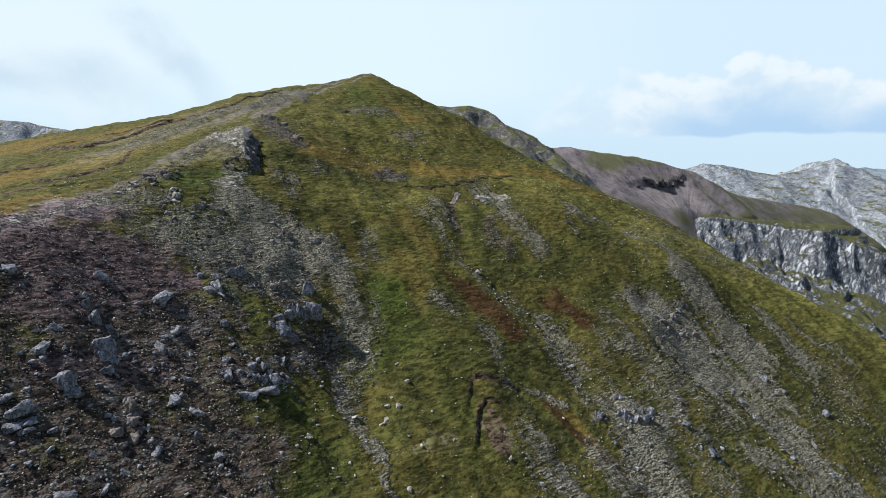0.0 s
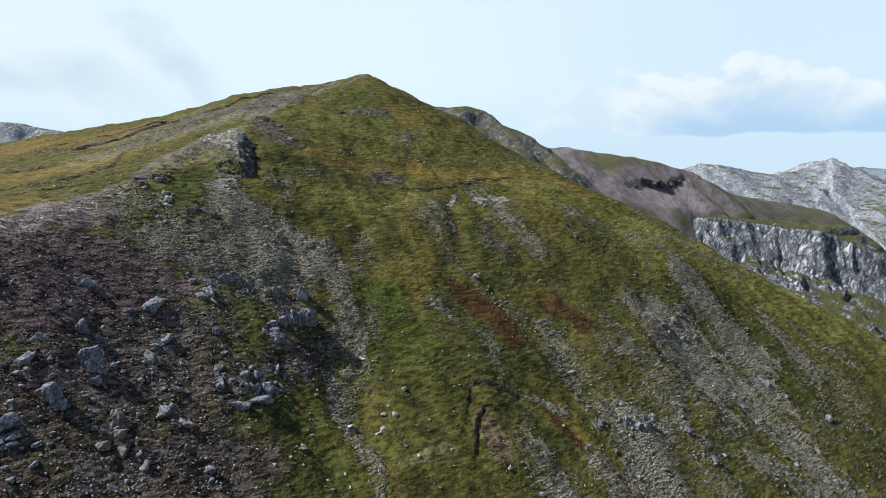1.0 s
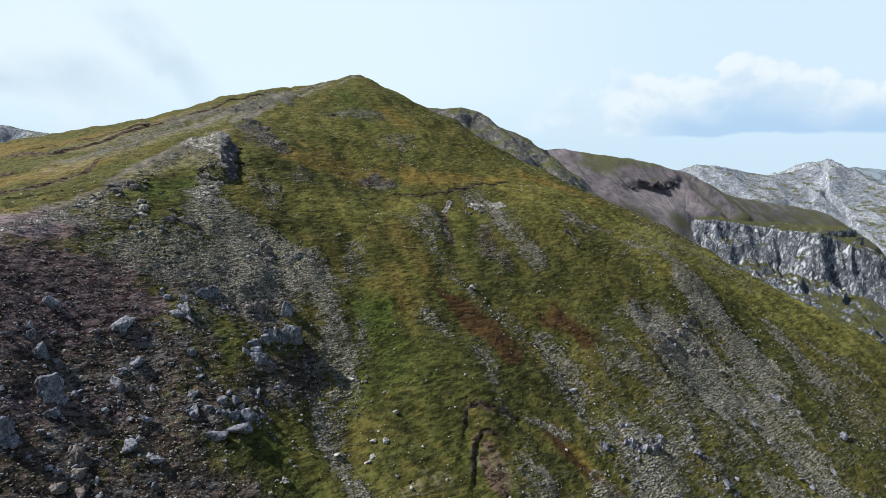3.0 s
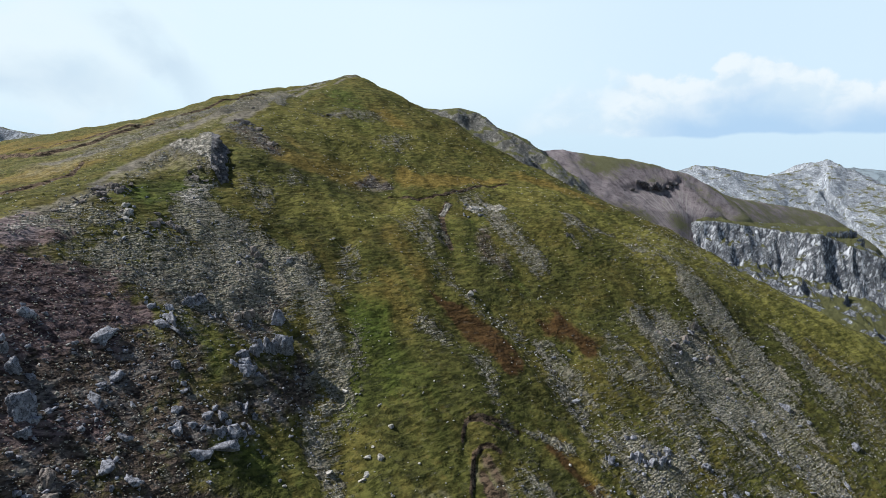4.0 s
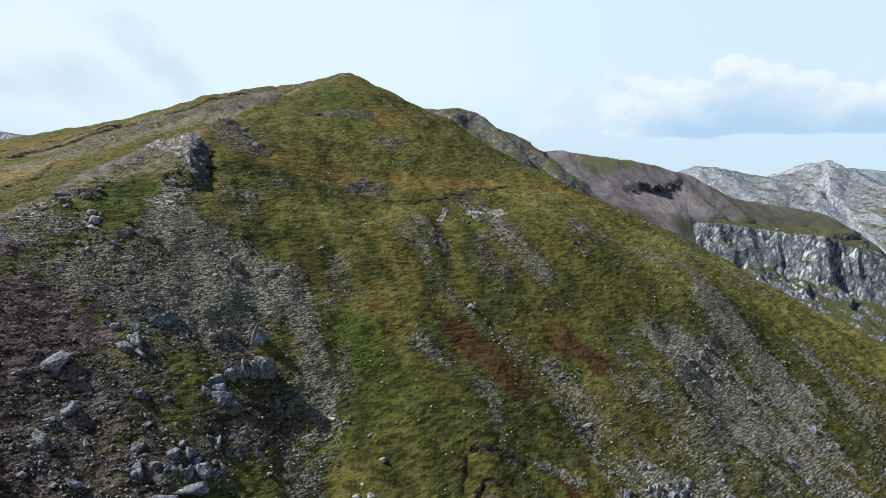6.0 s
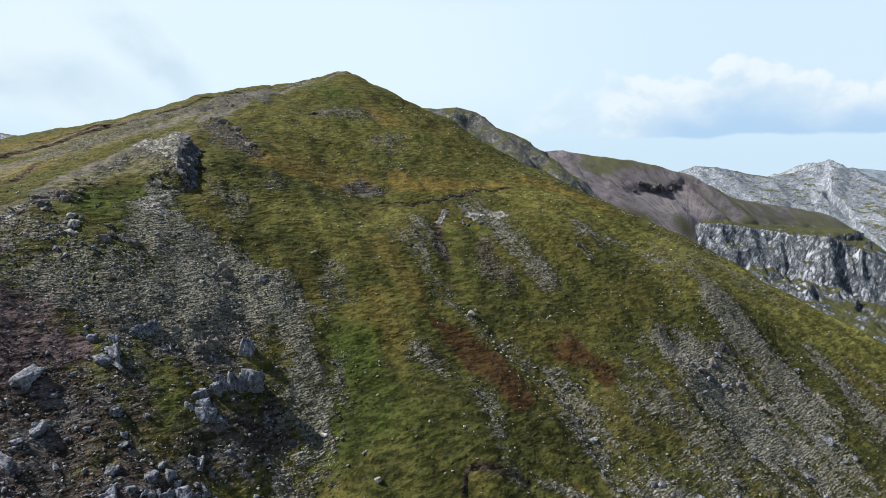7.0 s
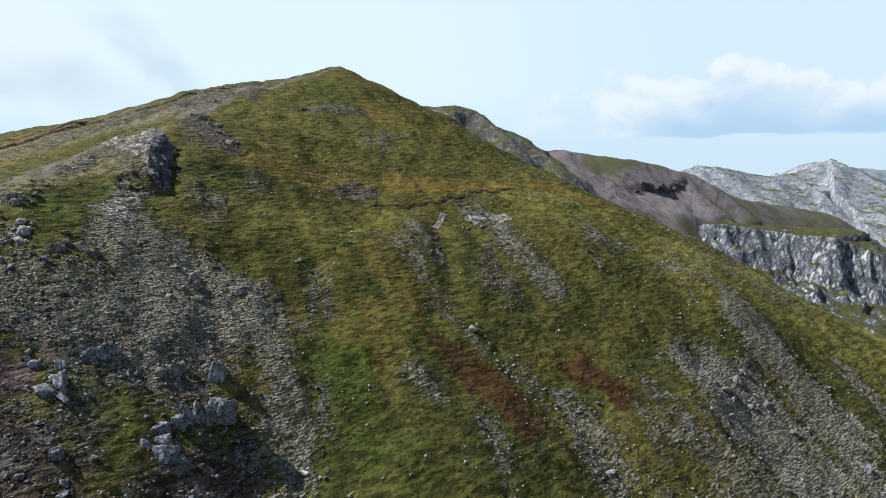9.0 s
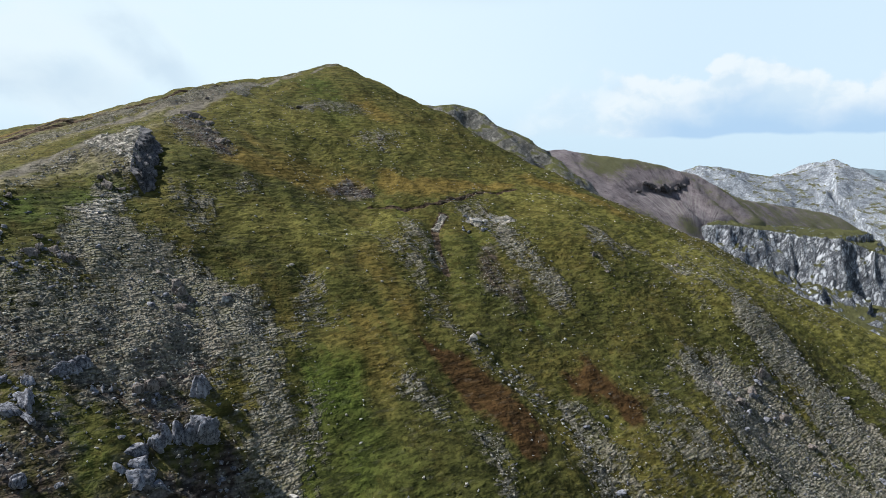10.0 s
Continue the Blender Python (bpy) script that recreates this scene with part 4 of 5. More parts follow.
def shale():
    """Purple shale with scree runs; turf on the flatter top."""
    m, n = material("purple_shale")
    p = n.add("ShaderNodeNewGeometry").outputs["Position"]
    ang = n.add("ShaderNodeAttribute", attribute_name="ang").outputs["Fac"]
    rad = n.add("ShaderNodeAttribute", attribute_name="rad").outputs["Fac"]
    run = n.noise(n.add("ShaderNodeCombineXYZ", {0: n.math("MULTIPLY", ang, 22.0), 1: n.math("MULTIPLY", rad, 0.035), 2: 0.0}).outputs[0], 1.0, 6.0, 0.72)
    turf = n.add("ShaderNodeAttribute", attribute_name="turf").outputs["Fac"]
    a, b = n.noise(p, 0.10, 9.0, 0.74), n.noise(p, 0.7, 5.0, 0.75)
    v = n.math("ADD", n.math("MULTIPLY", run, 0.36), n.math("ADD", n.math("MULTIPLY", a, 0.42), n.math("MULTIPLY", b, 0.32)))
    c = n.mix(n.ramp(v, 0.42, 0.64), (0.084, 0.070, 0.079), (0.252, 0.226, 0.242))
    fan = n.add("ShaderNodeAttribute", attribute_name="fan").outputs["Fac"]
    rill = n.noise(n.add("ShaderNodeCombineXYZ", {0: n.math("MULTIPLY", ang, 34.0), 1: n.math("MULTIPLY", rad, 0.02), 2: 0.0}).outputs[0], 1.0, 2.0, 0.5, 0.3)
    c = n.mix(n.math("MULTIPLY", n.ramp(rill, 0.50, 0.62), n.math("MULTIPLY", fan, 0.55)), c, (0.33, 0.32, 0.31))
    crumb = n.ramp(n.math("ADD", n.math("MULTIPLY", a, 0.5), n.math("MULTIPLY", b, 0.5)), 0.56, 0.64)
    c = n.mix(n.math("MULTIPLY", crumb, 0.6), c, (0.25, 0.25, 0.255))
    grass = n.mix(b, (0.048, 0.056, 0.020), (0.160, 0.165, 0.072))
    patch = n.noise(p, 0.022, 6.0, 0.62)
    c = n.mix(n.math("MULTIPLY", n.ramp(n.math("MULTIPLY_ADD", n.math("SUBTRACT", patch, 0.5), 3.2, n.math("MULTIPLY_ADD", n.math("SUBTRACT", n.math("ADD", a, b), 1.0), 2.2, turf)), 0.30, 1.0), 0.85), c, grass)
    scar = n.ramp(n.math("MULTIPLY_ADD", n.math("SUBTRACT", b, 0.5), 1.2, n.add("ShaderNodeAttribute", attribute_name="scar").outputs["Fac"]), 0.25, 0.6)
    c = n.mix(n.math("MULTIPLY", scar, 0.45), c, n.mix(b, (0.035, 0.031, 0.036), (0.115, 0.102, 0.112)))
    finish(n, c, 0.95, n.math("ADD", a, n.math("ADD", n.math("MULTIPLY", b, 0.6), n.math("MULTIPLY", run, 0.08))), 1.0, 3.0, 0.1)
    return m


PURPLE_ROCK = shale()
GREY_ROCK = bare_rock("grey_rock", (0.12, 0.12, 0.11), (0.30, 0.295, 0.275), 0.09, (0.11, 0.115, 0.045), 0.78)
# nearly flat blue: haze over the far ridge, painted as its colour
HAZE_BLUE = bare_rock("hazed_ridge_rock", (0.16, 0.2, 0.23), (0.2, 0.25, 0.29), 0.004)

# ---- the ground: one sheet, fine on the east face, widening to the horizon ----
def spread(edges, steps):
    """Places along an axis, as far apart as steps says at each of the edges."""
    v, out = edges[0], []
    while v < edges[-1]:
        out.append(v)
        v += float(np.interp(v, edges, steps))
    return np.array(out)


def build_ground():
    xs = spread([-3600, -420, -200, -128, -105, 135, 160, 320, 700, 3600], [170, 12, 1.1, 0.8, 0.42, 0.42, 0.9, 6, 25, 170])
    ys = spread([-3000, -100, 60, 86, 225, 300, 430, 620, 4300], [170, 12, 1.6, 0.42, 0.42, 0.75, 1.4, 8, 170])
    gx, gy = np.meshgrid(xs, ys)
    z = height(gx, gy)
    masks = {kind: cover(kind, gx, gy) for kind in KINDS}
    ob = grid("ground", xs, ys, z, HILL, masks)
    return tagged(ob, "steep grassy mountainside with scree gullies and stony heath", "ground", kind="structure")


build_ground()


# ---- neighbouring mountains ----
def mountain(name, label, crest, front, back, reach, step, rock, relief, seed, cliff=None, crown=3.0, skirt=0.0, zones=None, warp=0.05):
    """A mountain from its crest line of (x, y, z) and the slope of its near and far sides. cliff: (drop, slope) of a steep band under the crest."""
    xs0, ys0, _ = zip(*crest)
    xs = np.arange(min(xs0) - reach, max(xs0) + reach, step)
    ys = np.arange(min(ys0) - reach, max(ys0) + reach * 0.6, step)
    gx, gy = np.meshgrid(xs, ys)
    wx = gx + warp * reach * rough(gx, gy, reach * 0.25, 3, seed + 50)
    wy = gy + warp * reach * rough(gx, gy, reach * 0.25, 3, seed + 60)
    best, top, side = np.full(gx.shape, 1e9), np.zeros(gx.shape), np.zeros(gx.shape)
    for (x0, y0, z0), (x1, y1, z1) in zip(crest, crest[1:]):
        dx, dy = x1 - x0, y1 - y0
        t = np.clip(((wx - x0) * dx + (wy - y0) * dy) / (dx * dx + dy * dy), 0, 1)
        d = np.hypot(wx - x0 - t * dx, wy - y0 - t * dy)
        h = z0 + (z1 - z0) * t
        s = (wx - x0 - t * dx) * dy - (wy - y0 - t * dy) * dx
        near = d - 0.6 * h < best
        best = np.where(near, d - 0.6 * h, best)
        top, side = np.where(near, h, top), np.where(near, np.sign(s) * d, side)
    d = np.abs(side)
    fall = np.where(side > 0, front, back) * (np.sqrt(d * d + crown * crown) - crown)
    fall = fall + skirt * np.maximum(d - 95, 0) * (side > 0)
    if cliff:
        drop, slope = cliff
        steep = np.minimum(d * slope, drop + np.maximum(d - drop / slope, 0) * front)
        fall = np.where(side > 0, steep, fall)
    z = top - fall + relief * (ridged(gx, gy, reach * 0.22, 6, seed) - 0.6) * smooth(d, 0, reach * 0.08)
    masks = None
    if zones:
        z, masks = zones(gx, gy, z)
    return tagged(grid(name, xs, ys, z, rock, masks), label, "mountain", kind="structure")


def shale_bowl(x, y, z):
    """A scree bowl under the scarp, its runs drawing together towards the foot; turf on the top and the shoulder."""
    dx, dy = x - 312, y - 715
    r, ang = np.hypot(dx, dy), np.arctan2(dx, dy + 25)
    z = z - 9 * np.exp(-(dx / 52) ** 2 - ((y - 768) / 48) ** 2)
    z = z + 1.0 * rough(x, y, 14.0, 3, 305)
    d = y - np.interp(x, [235, 286, 306, 350], [752, 774, 774, 806]) + 2.5 * rough(x, y, 18.0, 3, 306)
    here = smooth(x, 238, 268) * smooth(356 - x, 0, 18)
    z = z - here * 5.5 * (1 - smooth(d, -3.5, 2.5)) * np.exp(-np.maximum(-d, 0) / 40)
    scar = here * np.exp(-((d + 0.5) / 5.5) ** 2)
    turf = np.maximum(smooth(z + 5 * rough(x, y, 30.0, 3, 303), 84, 98) * smooth(x, 185, 215), 0.9 * smooth(x + 0.25 * (z - 60) + 9 * rough(x, y, 25.0, 3, 304), 384, 420))
    fan = smooth(r, 8, 22) * smooth(78 - r, 0, 30) * smooth(1.15 - np.abs(ang), 0, 0.5)
    turf = np.maximum(turf, 0.45 * (1 - fan) * smooth(x, 150, 210))
    return z, {"ang": ang, "rad": r, "turf": turf * (1 - scar), "scar": scar, "fan": fan}


def cliff_ribs(x, y, z):
    """Upright ribs and chimneys in the cliff, below its turfy brow."""
    brow = np.interp(x, [335, 344, 370, 401, 439, 464, 490, 527, 640], [20, 29, 28, 23, 18, 18, 6, -12, -40])
    u, v = 0.936 * x - 0.351 * y, 0.351 * x + 0.936 * y
    below = smooth(brow - z, 0.5, 7.0) * smooth(z, -60, -35)
    u = u + 3 * rough(x, y, 22.0, 3, 412)
    return z + below * (5.0 * wave(u, v * 0.25, 11.0, 410) + 3.0 * wave(u, v * 0.3, 4.5, 411) + 2.0 * rough(x, y, 7.0, 3, 413)), None


mountain("rocky_ridge", "grey craggy ridge with thin grass behind the summit",
         [(-60, 560, 150), (-22, 565, 155), (9, 565, 152), (27, 565, 154), (48, 566, 149), (68, 568, 136), (91, 570, 126), (102, 572, 117), (126, 576, 93), (190, 590, 40)],
         0.75, 0.6, 130, 1.6, GREY_ROCK, 2.2, 3)
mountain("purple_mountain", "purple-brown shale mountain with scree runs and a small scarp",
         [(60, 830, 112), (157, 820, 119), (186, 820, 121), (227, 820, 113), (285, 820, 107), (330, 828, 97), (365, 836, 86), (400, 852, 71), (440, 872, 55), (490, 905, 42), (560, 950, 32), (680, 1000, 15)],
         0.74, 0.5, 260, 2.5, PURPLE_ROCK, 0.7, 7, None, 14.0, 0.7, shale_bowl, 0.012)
mountain("limestone_cliff", "pale grey limestone cliff above the valley",
         [(335, 740, 20), (344, 725, 29), (370, 715, 28), (401, 705, 23), (439, 695, 18), (464, 680, 15), (490, 665, 4), (527, 650, -12), (640, 620, -40)],
         0.3, 0.06, 150, 1.5, CLIFF_ROCK, 3.6, 11, (52, 1.35), zones=cliff_ribs)
mountain("limestone_rib", "low pale limestone rib on the valley side",
         [(360, 610, -42), (385, 600, -41), (416, 590, -51), (471, 570, -77), (560, 540, -100)],
         0.7, 0.3, 70, 1.5, CLIFF_ROCK, 2.5, 12, (14, 1.4))
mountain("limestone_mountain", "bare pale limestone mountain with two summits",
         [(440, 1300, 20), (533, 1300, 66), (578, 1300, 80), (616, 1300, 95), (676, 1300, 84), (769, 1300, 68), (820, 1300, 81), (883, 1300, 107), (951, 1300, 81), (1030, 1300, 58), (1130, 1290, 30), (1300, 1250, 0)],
         0.42, 0.4, 420, 4.0, LIMESTONE_HAZED, 9.0, 17)
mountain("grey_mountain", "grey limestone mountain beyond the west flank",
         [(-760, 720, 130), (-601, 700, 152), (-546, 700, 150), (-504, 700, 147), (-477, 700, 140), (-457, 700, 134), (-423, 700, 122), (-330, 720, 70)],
         0.4, 0.4, 200, 3.0, LIMESTONE_HAZED, 6.0, 23)
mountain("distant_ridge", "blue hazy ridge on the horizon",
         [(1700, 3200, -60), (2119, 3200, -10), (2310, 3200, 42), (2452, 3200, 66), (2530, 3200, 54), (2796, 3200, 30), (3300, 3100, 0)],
         0.3, 0.3, 700, 25.0, HAZE_BLUE, 10.0, 29)


# ---- rocks ----
def limestone(name, dark, light, scale=0.6, moss=0.25):
    m, n = material(name)
    p = n.add("ShaderNodeNewGeometry").outputs["Position"]
    tone = n.add("ShaderNodeObjectInfo").outputs["Random"]
    a, b = n.noise(p, scale, 6.0, 0.6), n.noise(p, scale * 5, 5.0, 0.65)
    lie = n.add("ShaderNodeMapping", {0: p, 2: (radians(30), radians(15), radians(25)), 3: (1.0, 1.0, 2.6)}, vector_type="TEXTURE").outputs[0]
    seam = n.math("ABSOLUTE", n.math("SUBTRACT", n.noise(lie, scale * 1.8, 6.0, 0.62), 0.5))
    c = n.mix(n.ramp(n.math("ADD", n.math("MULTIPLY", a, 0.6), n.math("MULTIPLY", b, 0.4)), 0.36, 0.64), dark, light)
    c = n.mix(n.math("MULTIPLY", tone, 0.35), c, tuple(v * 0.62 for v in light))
    # seams darkened in the colour, for the shade that lies in them
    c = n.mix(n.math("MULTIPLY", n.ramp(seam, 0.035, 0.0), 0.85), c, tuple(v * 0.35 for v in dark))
    c = n.mix(n.math("MULTIPLY", n.ramp(b, 0.62, 0.75), moss), c, (0.10, 0.095, 0.05))
    bump = n.math("ADD", n.math("MULTIPLY", b, 0.5), n.math("MULTIPLY", n.ramp(seam, 0.0, 0.06), 0.5))
    finish(n, c, 0.88, bump, 0.7, 0.25, 0.2)
    return m


def stone_rubble():
    m, n = material("loose_stone")
    p = n.add("ShaderNodeNewGeometry")
    tone = p.outputs["Random Per Island"]
    c = n.mix(tone, (0.19, 0.186, 0.160), (0.38, 0.374, 0.33))
    c = n.mix(n.math("MULTIPLY", n.noise(p.outputs["Position"], 6.0, 3.0), 0.5), c, (0.12, 0.115, 0.10))
    finish(n, c, 0.92, n.noise(p.outputs["Position"], 9.0, 3.0), 0.4, 0.05, 0.15)
    return m


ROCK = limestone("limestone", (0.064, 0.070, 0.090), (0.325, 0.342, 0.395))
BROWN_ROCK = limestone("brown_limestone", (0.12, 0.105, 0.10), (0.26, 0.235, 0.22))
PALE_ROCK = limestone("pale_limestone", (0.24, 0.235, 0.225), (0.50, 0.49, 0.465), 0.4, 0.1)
# limestone made darker to paint in the shade on the crag's east face
SHADED_CRAG_ROCK = limestone("shaded_crag_limestone", (0.045, 0.046, 0.055), (0.23, 0.23, 0.245), 0.4, 0.1)
SCARP_ROCK = limestone("dark_shale", (0.070, 0.064, 0.070), (0.175, 0.160, 0.168), 0.12, 0.1)
RUBBLE = stone_rubble()


def rock_mesh(seed, detail=3, shape=(1.0, 1.0, 0.8), corners=15, flutes=0.0, grain=0.05):
    """An angular block: the hull of random corners of a rough box, then chipped and weathered."""
    r = random.Random(seed)
    bm = bmesh.new()
    for _ in range(corners):
        q = Vector((r.uniform(-1, 1), r.uniform(-1, 1), r.uniform(-1, 1)))
        q *= r.uniform(0.78, 1.05) / (abs(q.x) ** 4 + abs(q.y) ** 4 + abs(q.z) ** 4) ** 0.25
        bm.verts.new(q)
    hull = bmesh.ops.convex_hull(bm, input=bm.verts)
    bmesh.ops.delete(bm, geom=list({g for g in hull["geom_interior"] + hull["geom_unused"] if isinstance(g, bmesh.types.BMVert)}), context="VERTS")
    if detail > 1:
        bmesh.ops.bevel(bm, geom=list(bm.edges), offset=0.07, segments=1, affect="EDGES")
        bmesh.ops.triangulate(bm, faces=list(bm.faces))
    for _ in range(detail - 1):
        long = [e for e in bm.edges if e.calc_length() > 0.22]
        if long:
            bmesh.ops.subdivide_edges(bm, edges=long, cuts=1)
            bmesh.ops.triangulate(bm, faces=list(bm.faces))
    shift = Vector((seed * 3.7, seed * 1.9, 0))
    for v in bm.verts:
        co = v.co.copy()
        if flutes:
            ang = math.atan2(co.y, co.x)
            k = 1 - 1.3 * flutes * abs(math.sin(ang * 4 + seed + 0.5 * co.z)) - flutes * 0.8 * abs(noise.noise(Vector((ang * 3, co.z * 0.7, seed))))
            co.x, co.y = co.x * k, co.y * k
        n1 = noise.noise(co * 1.7 + shift) + 0.55 * noise.noise(co * 4.1 + shift) + 0.3 * noise.noise(co * 9.0 + shift)
        co *= 1 + grain * 2.4 * n1 - grain * 1.6 * abs(noise.noise(co * 2.6 - shift))
        v.co = Vector((co.x * shape[0], co.y * shape[1], co.z * shape[2]))
    bmesh.ops.recalc_face_normals(bm, faces=list(bm.faces))
    me = bpy.data.meshes.new("rock")
    bm.to_mesh(me)
    bm.free()
    if detail > 3:
        me.polygons.foreach_set("use_smooth", np.ones(len(me.polygons), dtype=bool))
    return me


def ground_at(x, y):
    return float(height(np.array([[float(x)]]), np.array([[float(y)]]))[0, 0])


def with_material(me, mat):
    me = me.copy()
    me.materials.append(mat)
    return me


SHAPES = [((1.15, 0.7, 0.75), 0.0), ((1.2, 0.55, 0.85), 0.05), ((0.95, 0.9, 0.5), 0.0), ((1.25, 0.7, 0.5), 0.0), ((0.9, 0.75, 0.8), 0.08), ((1.0, 0.8, 0.6), 0.1), ((1.15, 0.85, 0.45), 0.0), ((0.95, 0.7, 0.7), 0.0), ((1.2, 0.6, 0.6), 0.06), ((1.0, 0.9, 0.55), 0.0)]
ROUGH_SHAPES = [rock_mesh(100 + i, 4, s, 9 + i % 3 * 2, f + 0.05, 0.085) for i, (s, f) in enumerate(SHAPES)]
SMALL_SHAPES = [rock_mesh(200 + i, 2, s, 14, 0.0) for i, (s, f) in enumerate(SHAPES)]
MESHES = {(big, i, mat.name): with_material(me, mat) for big, shapes in ((True, ROUGH_SHAPES), (False, SMALL_SHAPES)) for i, me in enumerate(shapes) for mat in (ROCK, BROWN_ROCK, PALE_ROCK)}


def boulders(places, group, label, small_label, mat, seed, sink=0.18):
    """Boulders at (x, y, size across), each bedded in the slope."""
    r = random.Random(seed)
    for x, y, size in places:
        big = size > 2.6
        me = MESHES[big, r.randrange(len(SHAPES)), mat.name]
        ob = new("boulder", me)
        s = size * 0.47
        lean = Euler((radians(r.uniform(-16, 16)), radians(r.uniform(-4, 28)), r.uniform(0, 6.28)))
        ob.matrix_world = Matrix.LocRotScale((x, y, ground_at(x, y) + s * 0.05), lean, (s, s * r.uniform(0.85, 1.1), s * r.uniform(0.85, 1.15)))
        tagged(ob, label if big else small_label, "boulder", group)


HEATH = [(-96.4, 120.9, 4.7), (-84.3, 134.2, 4.8), (-72.5, 139.1, 6.9), (-82.3, 113.6, 4.3), (-82.1, 108.7, 4.2), (-65.5, 131.7, 4.6), (-65.8, 124.2, 4.4), (-75.1, 105.1, 6.4), (-73.0, 104.1, 4.0), (-78.6, 96.4, 7.4), (-78.2, 94.3, 4.2), (-75.7, 94.3, 3.6), (-81.5, 97.5, 4.3), (-58.5, 120.3, 3.7), (-64.3, 87.2, 7.6), (-60.6, 91.3, 3.4), (-58.0, 113.4, 3.8), (-53.7, 113.0, 4.1), (-46.5, 106.4, 3.9), (-56.6, 139.1, 3.7)]
HEATH_SMALL = [(-69.8, 137.2, 1.5), (-56.7, 139.2, 3.3), (-53.4, 134.8, 2.7), (-58.1, 119.7, 3.3), (-66.0, 144.6, 1.7), (-72.5, 96.5, 2.2), (-85.0, 111.8, 1.8), (-70.7, 118.1, 2.1), (-67.0, 128.4, 2.9), (-73.2, 104.4, 3.1), (-76.3, 96.0, 3.9), (-31.5, 127.0, 1.1), (-55.8, 101.2, 3.5), (-81.8, 105.7, 1.8), (-70.7, 108.0, 2.0), (-55.6, 110.3, 1.7), (-51.6, 108.6, 1.7), (-58.9, 95.4, 2.4), (-64.7, 95.6, 1.9), (-78.8, 110.9, 1.5), (-74.1, 132.0, 1.6), (-59.9, 135.3, 1.9), (-60.7, 127.6, 1.9), (-60.4, 118.4, 1.8), (-52.0, 140.3, 1.6), (-61.2, 142.3, 1.3), (-57.7, 115.0, 2.0), (-70.9, 93.3, 1.9), (-72.5, 90.2, 2.7), (-42.6, 118.8, 1.5), (-38.5, 142.6, 2.0), (-35.4, 141.8, 1.6), (-31.8, 138.0, 1.6)]
SPUR = [(-22.2, 154.9, 1.9), (-9.9, 145.2, 2.2), (-14.9, 138.4, 2.7), (-13.8, 140.8, 1.1), (-11.6, 137.7, 2.4), (-22.8, 134.6, 2.7), (-14.5, 134.5, 2.5), (-15.5, 133.2, 1.9), (-31.3, 121.4, 2.1), (-33.0, 116.8, 1.3), (-30.4, 126.5, 1.2), (-8.4, 129.2, 1.2), (-5.2, 126.6, 1.4), (2.7, 130.9, 1.2), (-21.4, 118.4, 1.3), (-13.9, 121.5, 1.6), (-7.6, 115.8, 2.2), (-2.3, 154.2, 0.9), (16.9, 129.4, 1.6), (12.2, 193.2, 3.5), (-42.4, 184.0, 2.8), (-32.2, 201.3, 1.7), (-35.5, 113.7, 1.6), (-30.6, 126.5, 1.2), (-31.4, 121.6, 1.8), (-18.8, 126.0, 1.1), (-25.1, 132.1, 0.9), (-23.2, 113.8, 1.1), (-2.9, 137.3, 1.0), (-19.1, 153.3, 1.0), (-24.8, 116.2, 1.0)]
EAST = [(40.4, 169.0, 2.5), (45.4, 151.5, 2.9), (24.5, 126.5, 1.9), (53.8, 154.4, 3.8), (73.5, 157.8, 3.6), (79.0, 151.3, 3.6), (113.9, 188.1, 4.4), (116.8, 207.8, 2.1), (101.2, 189.6, 1.9), (103.1, 195.0, 1.9), (99.9, 175.3, 2.7), (130.9, 178.8, 4.5), (105.4, 160.7, 2.7), (119.2, 165.7, 2.4), (52.2, 145.4, 1.6), (74.4, 165.3, 1.9), (87.0, 195.6, 3.1), (88.8, 203.2, 3.4), (77.9, 197.2, 2.3), (81.7, 194.9, 2.3), (40.6, 160.4, 1.7), (42.9, 155.7, 1.7), (48.2, 145.5, 1.8), (53.0, 140.7, 1.8), (84.5, 173.8, 2.0), (93.7, 185.8, 2.1), (98.7, 179.5, 2.1), (101.8, 170.6, 2.3), (106.1, 168.3, 2.1), (107.5, 158.3, 2.2), (119.1, 157.0, 2.5), (61.5, 142.7, 1.9), (41.9, 183.2, 1.9), (36.6, 180.6, 1.8), (77.3, 187.8, 2.2), (86.2, 200.2, 2.6)]
PILE = [(18.0, 187.3, 1.1), (19.3, 186.8, 1.2), (20.5, 187.8, 1.0), (21.6, 189.4, 1.0), (22.2, 188.0, 1.1), (18.4, 185.1, 1.1), (19.8, 184.9, 1.2), (21.3, 184.7, 1.1), (22.5, 183.8, 0.9), (20.5, 186.3, 0.9), (23.3, 190.3, 1.0), (17.6, 189.4, 1.0), (16.5, 191.1, 1.1), (15.6, 193.0, 1.0), (31.3, 180.7, 1.2), (31.9, 180.0, 1.1), (39.8, 181.7, 1.1), (40.6, 181.0, 1.0)]
UPPER = [(-42.7, 185.0, 2.5), (-56.7, 184.2, 1.9), (81.4, 239.0, 1.9), (54.1, 223.9, 1.7), (51.6, 228.6, 2.5), (54.8, 219.3, 1.3), (60.6, 223.4, 1.0), (-49.2, 293.3, 3.9), (-51.6, 291.0, 2.4), (-83.0, 287.1, 2.9), (-76.9, 204.1, 3.9), (-73.8, 204.4, 2.3), (-16.3, 281.1, 2.7), (-27.1, 271.5, 1.7), (13.7, 195.8, 2.0)]
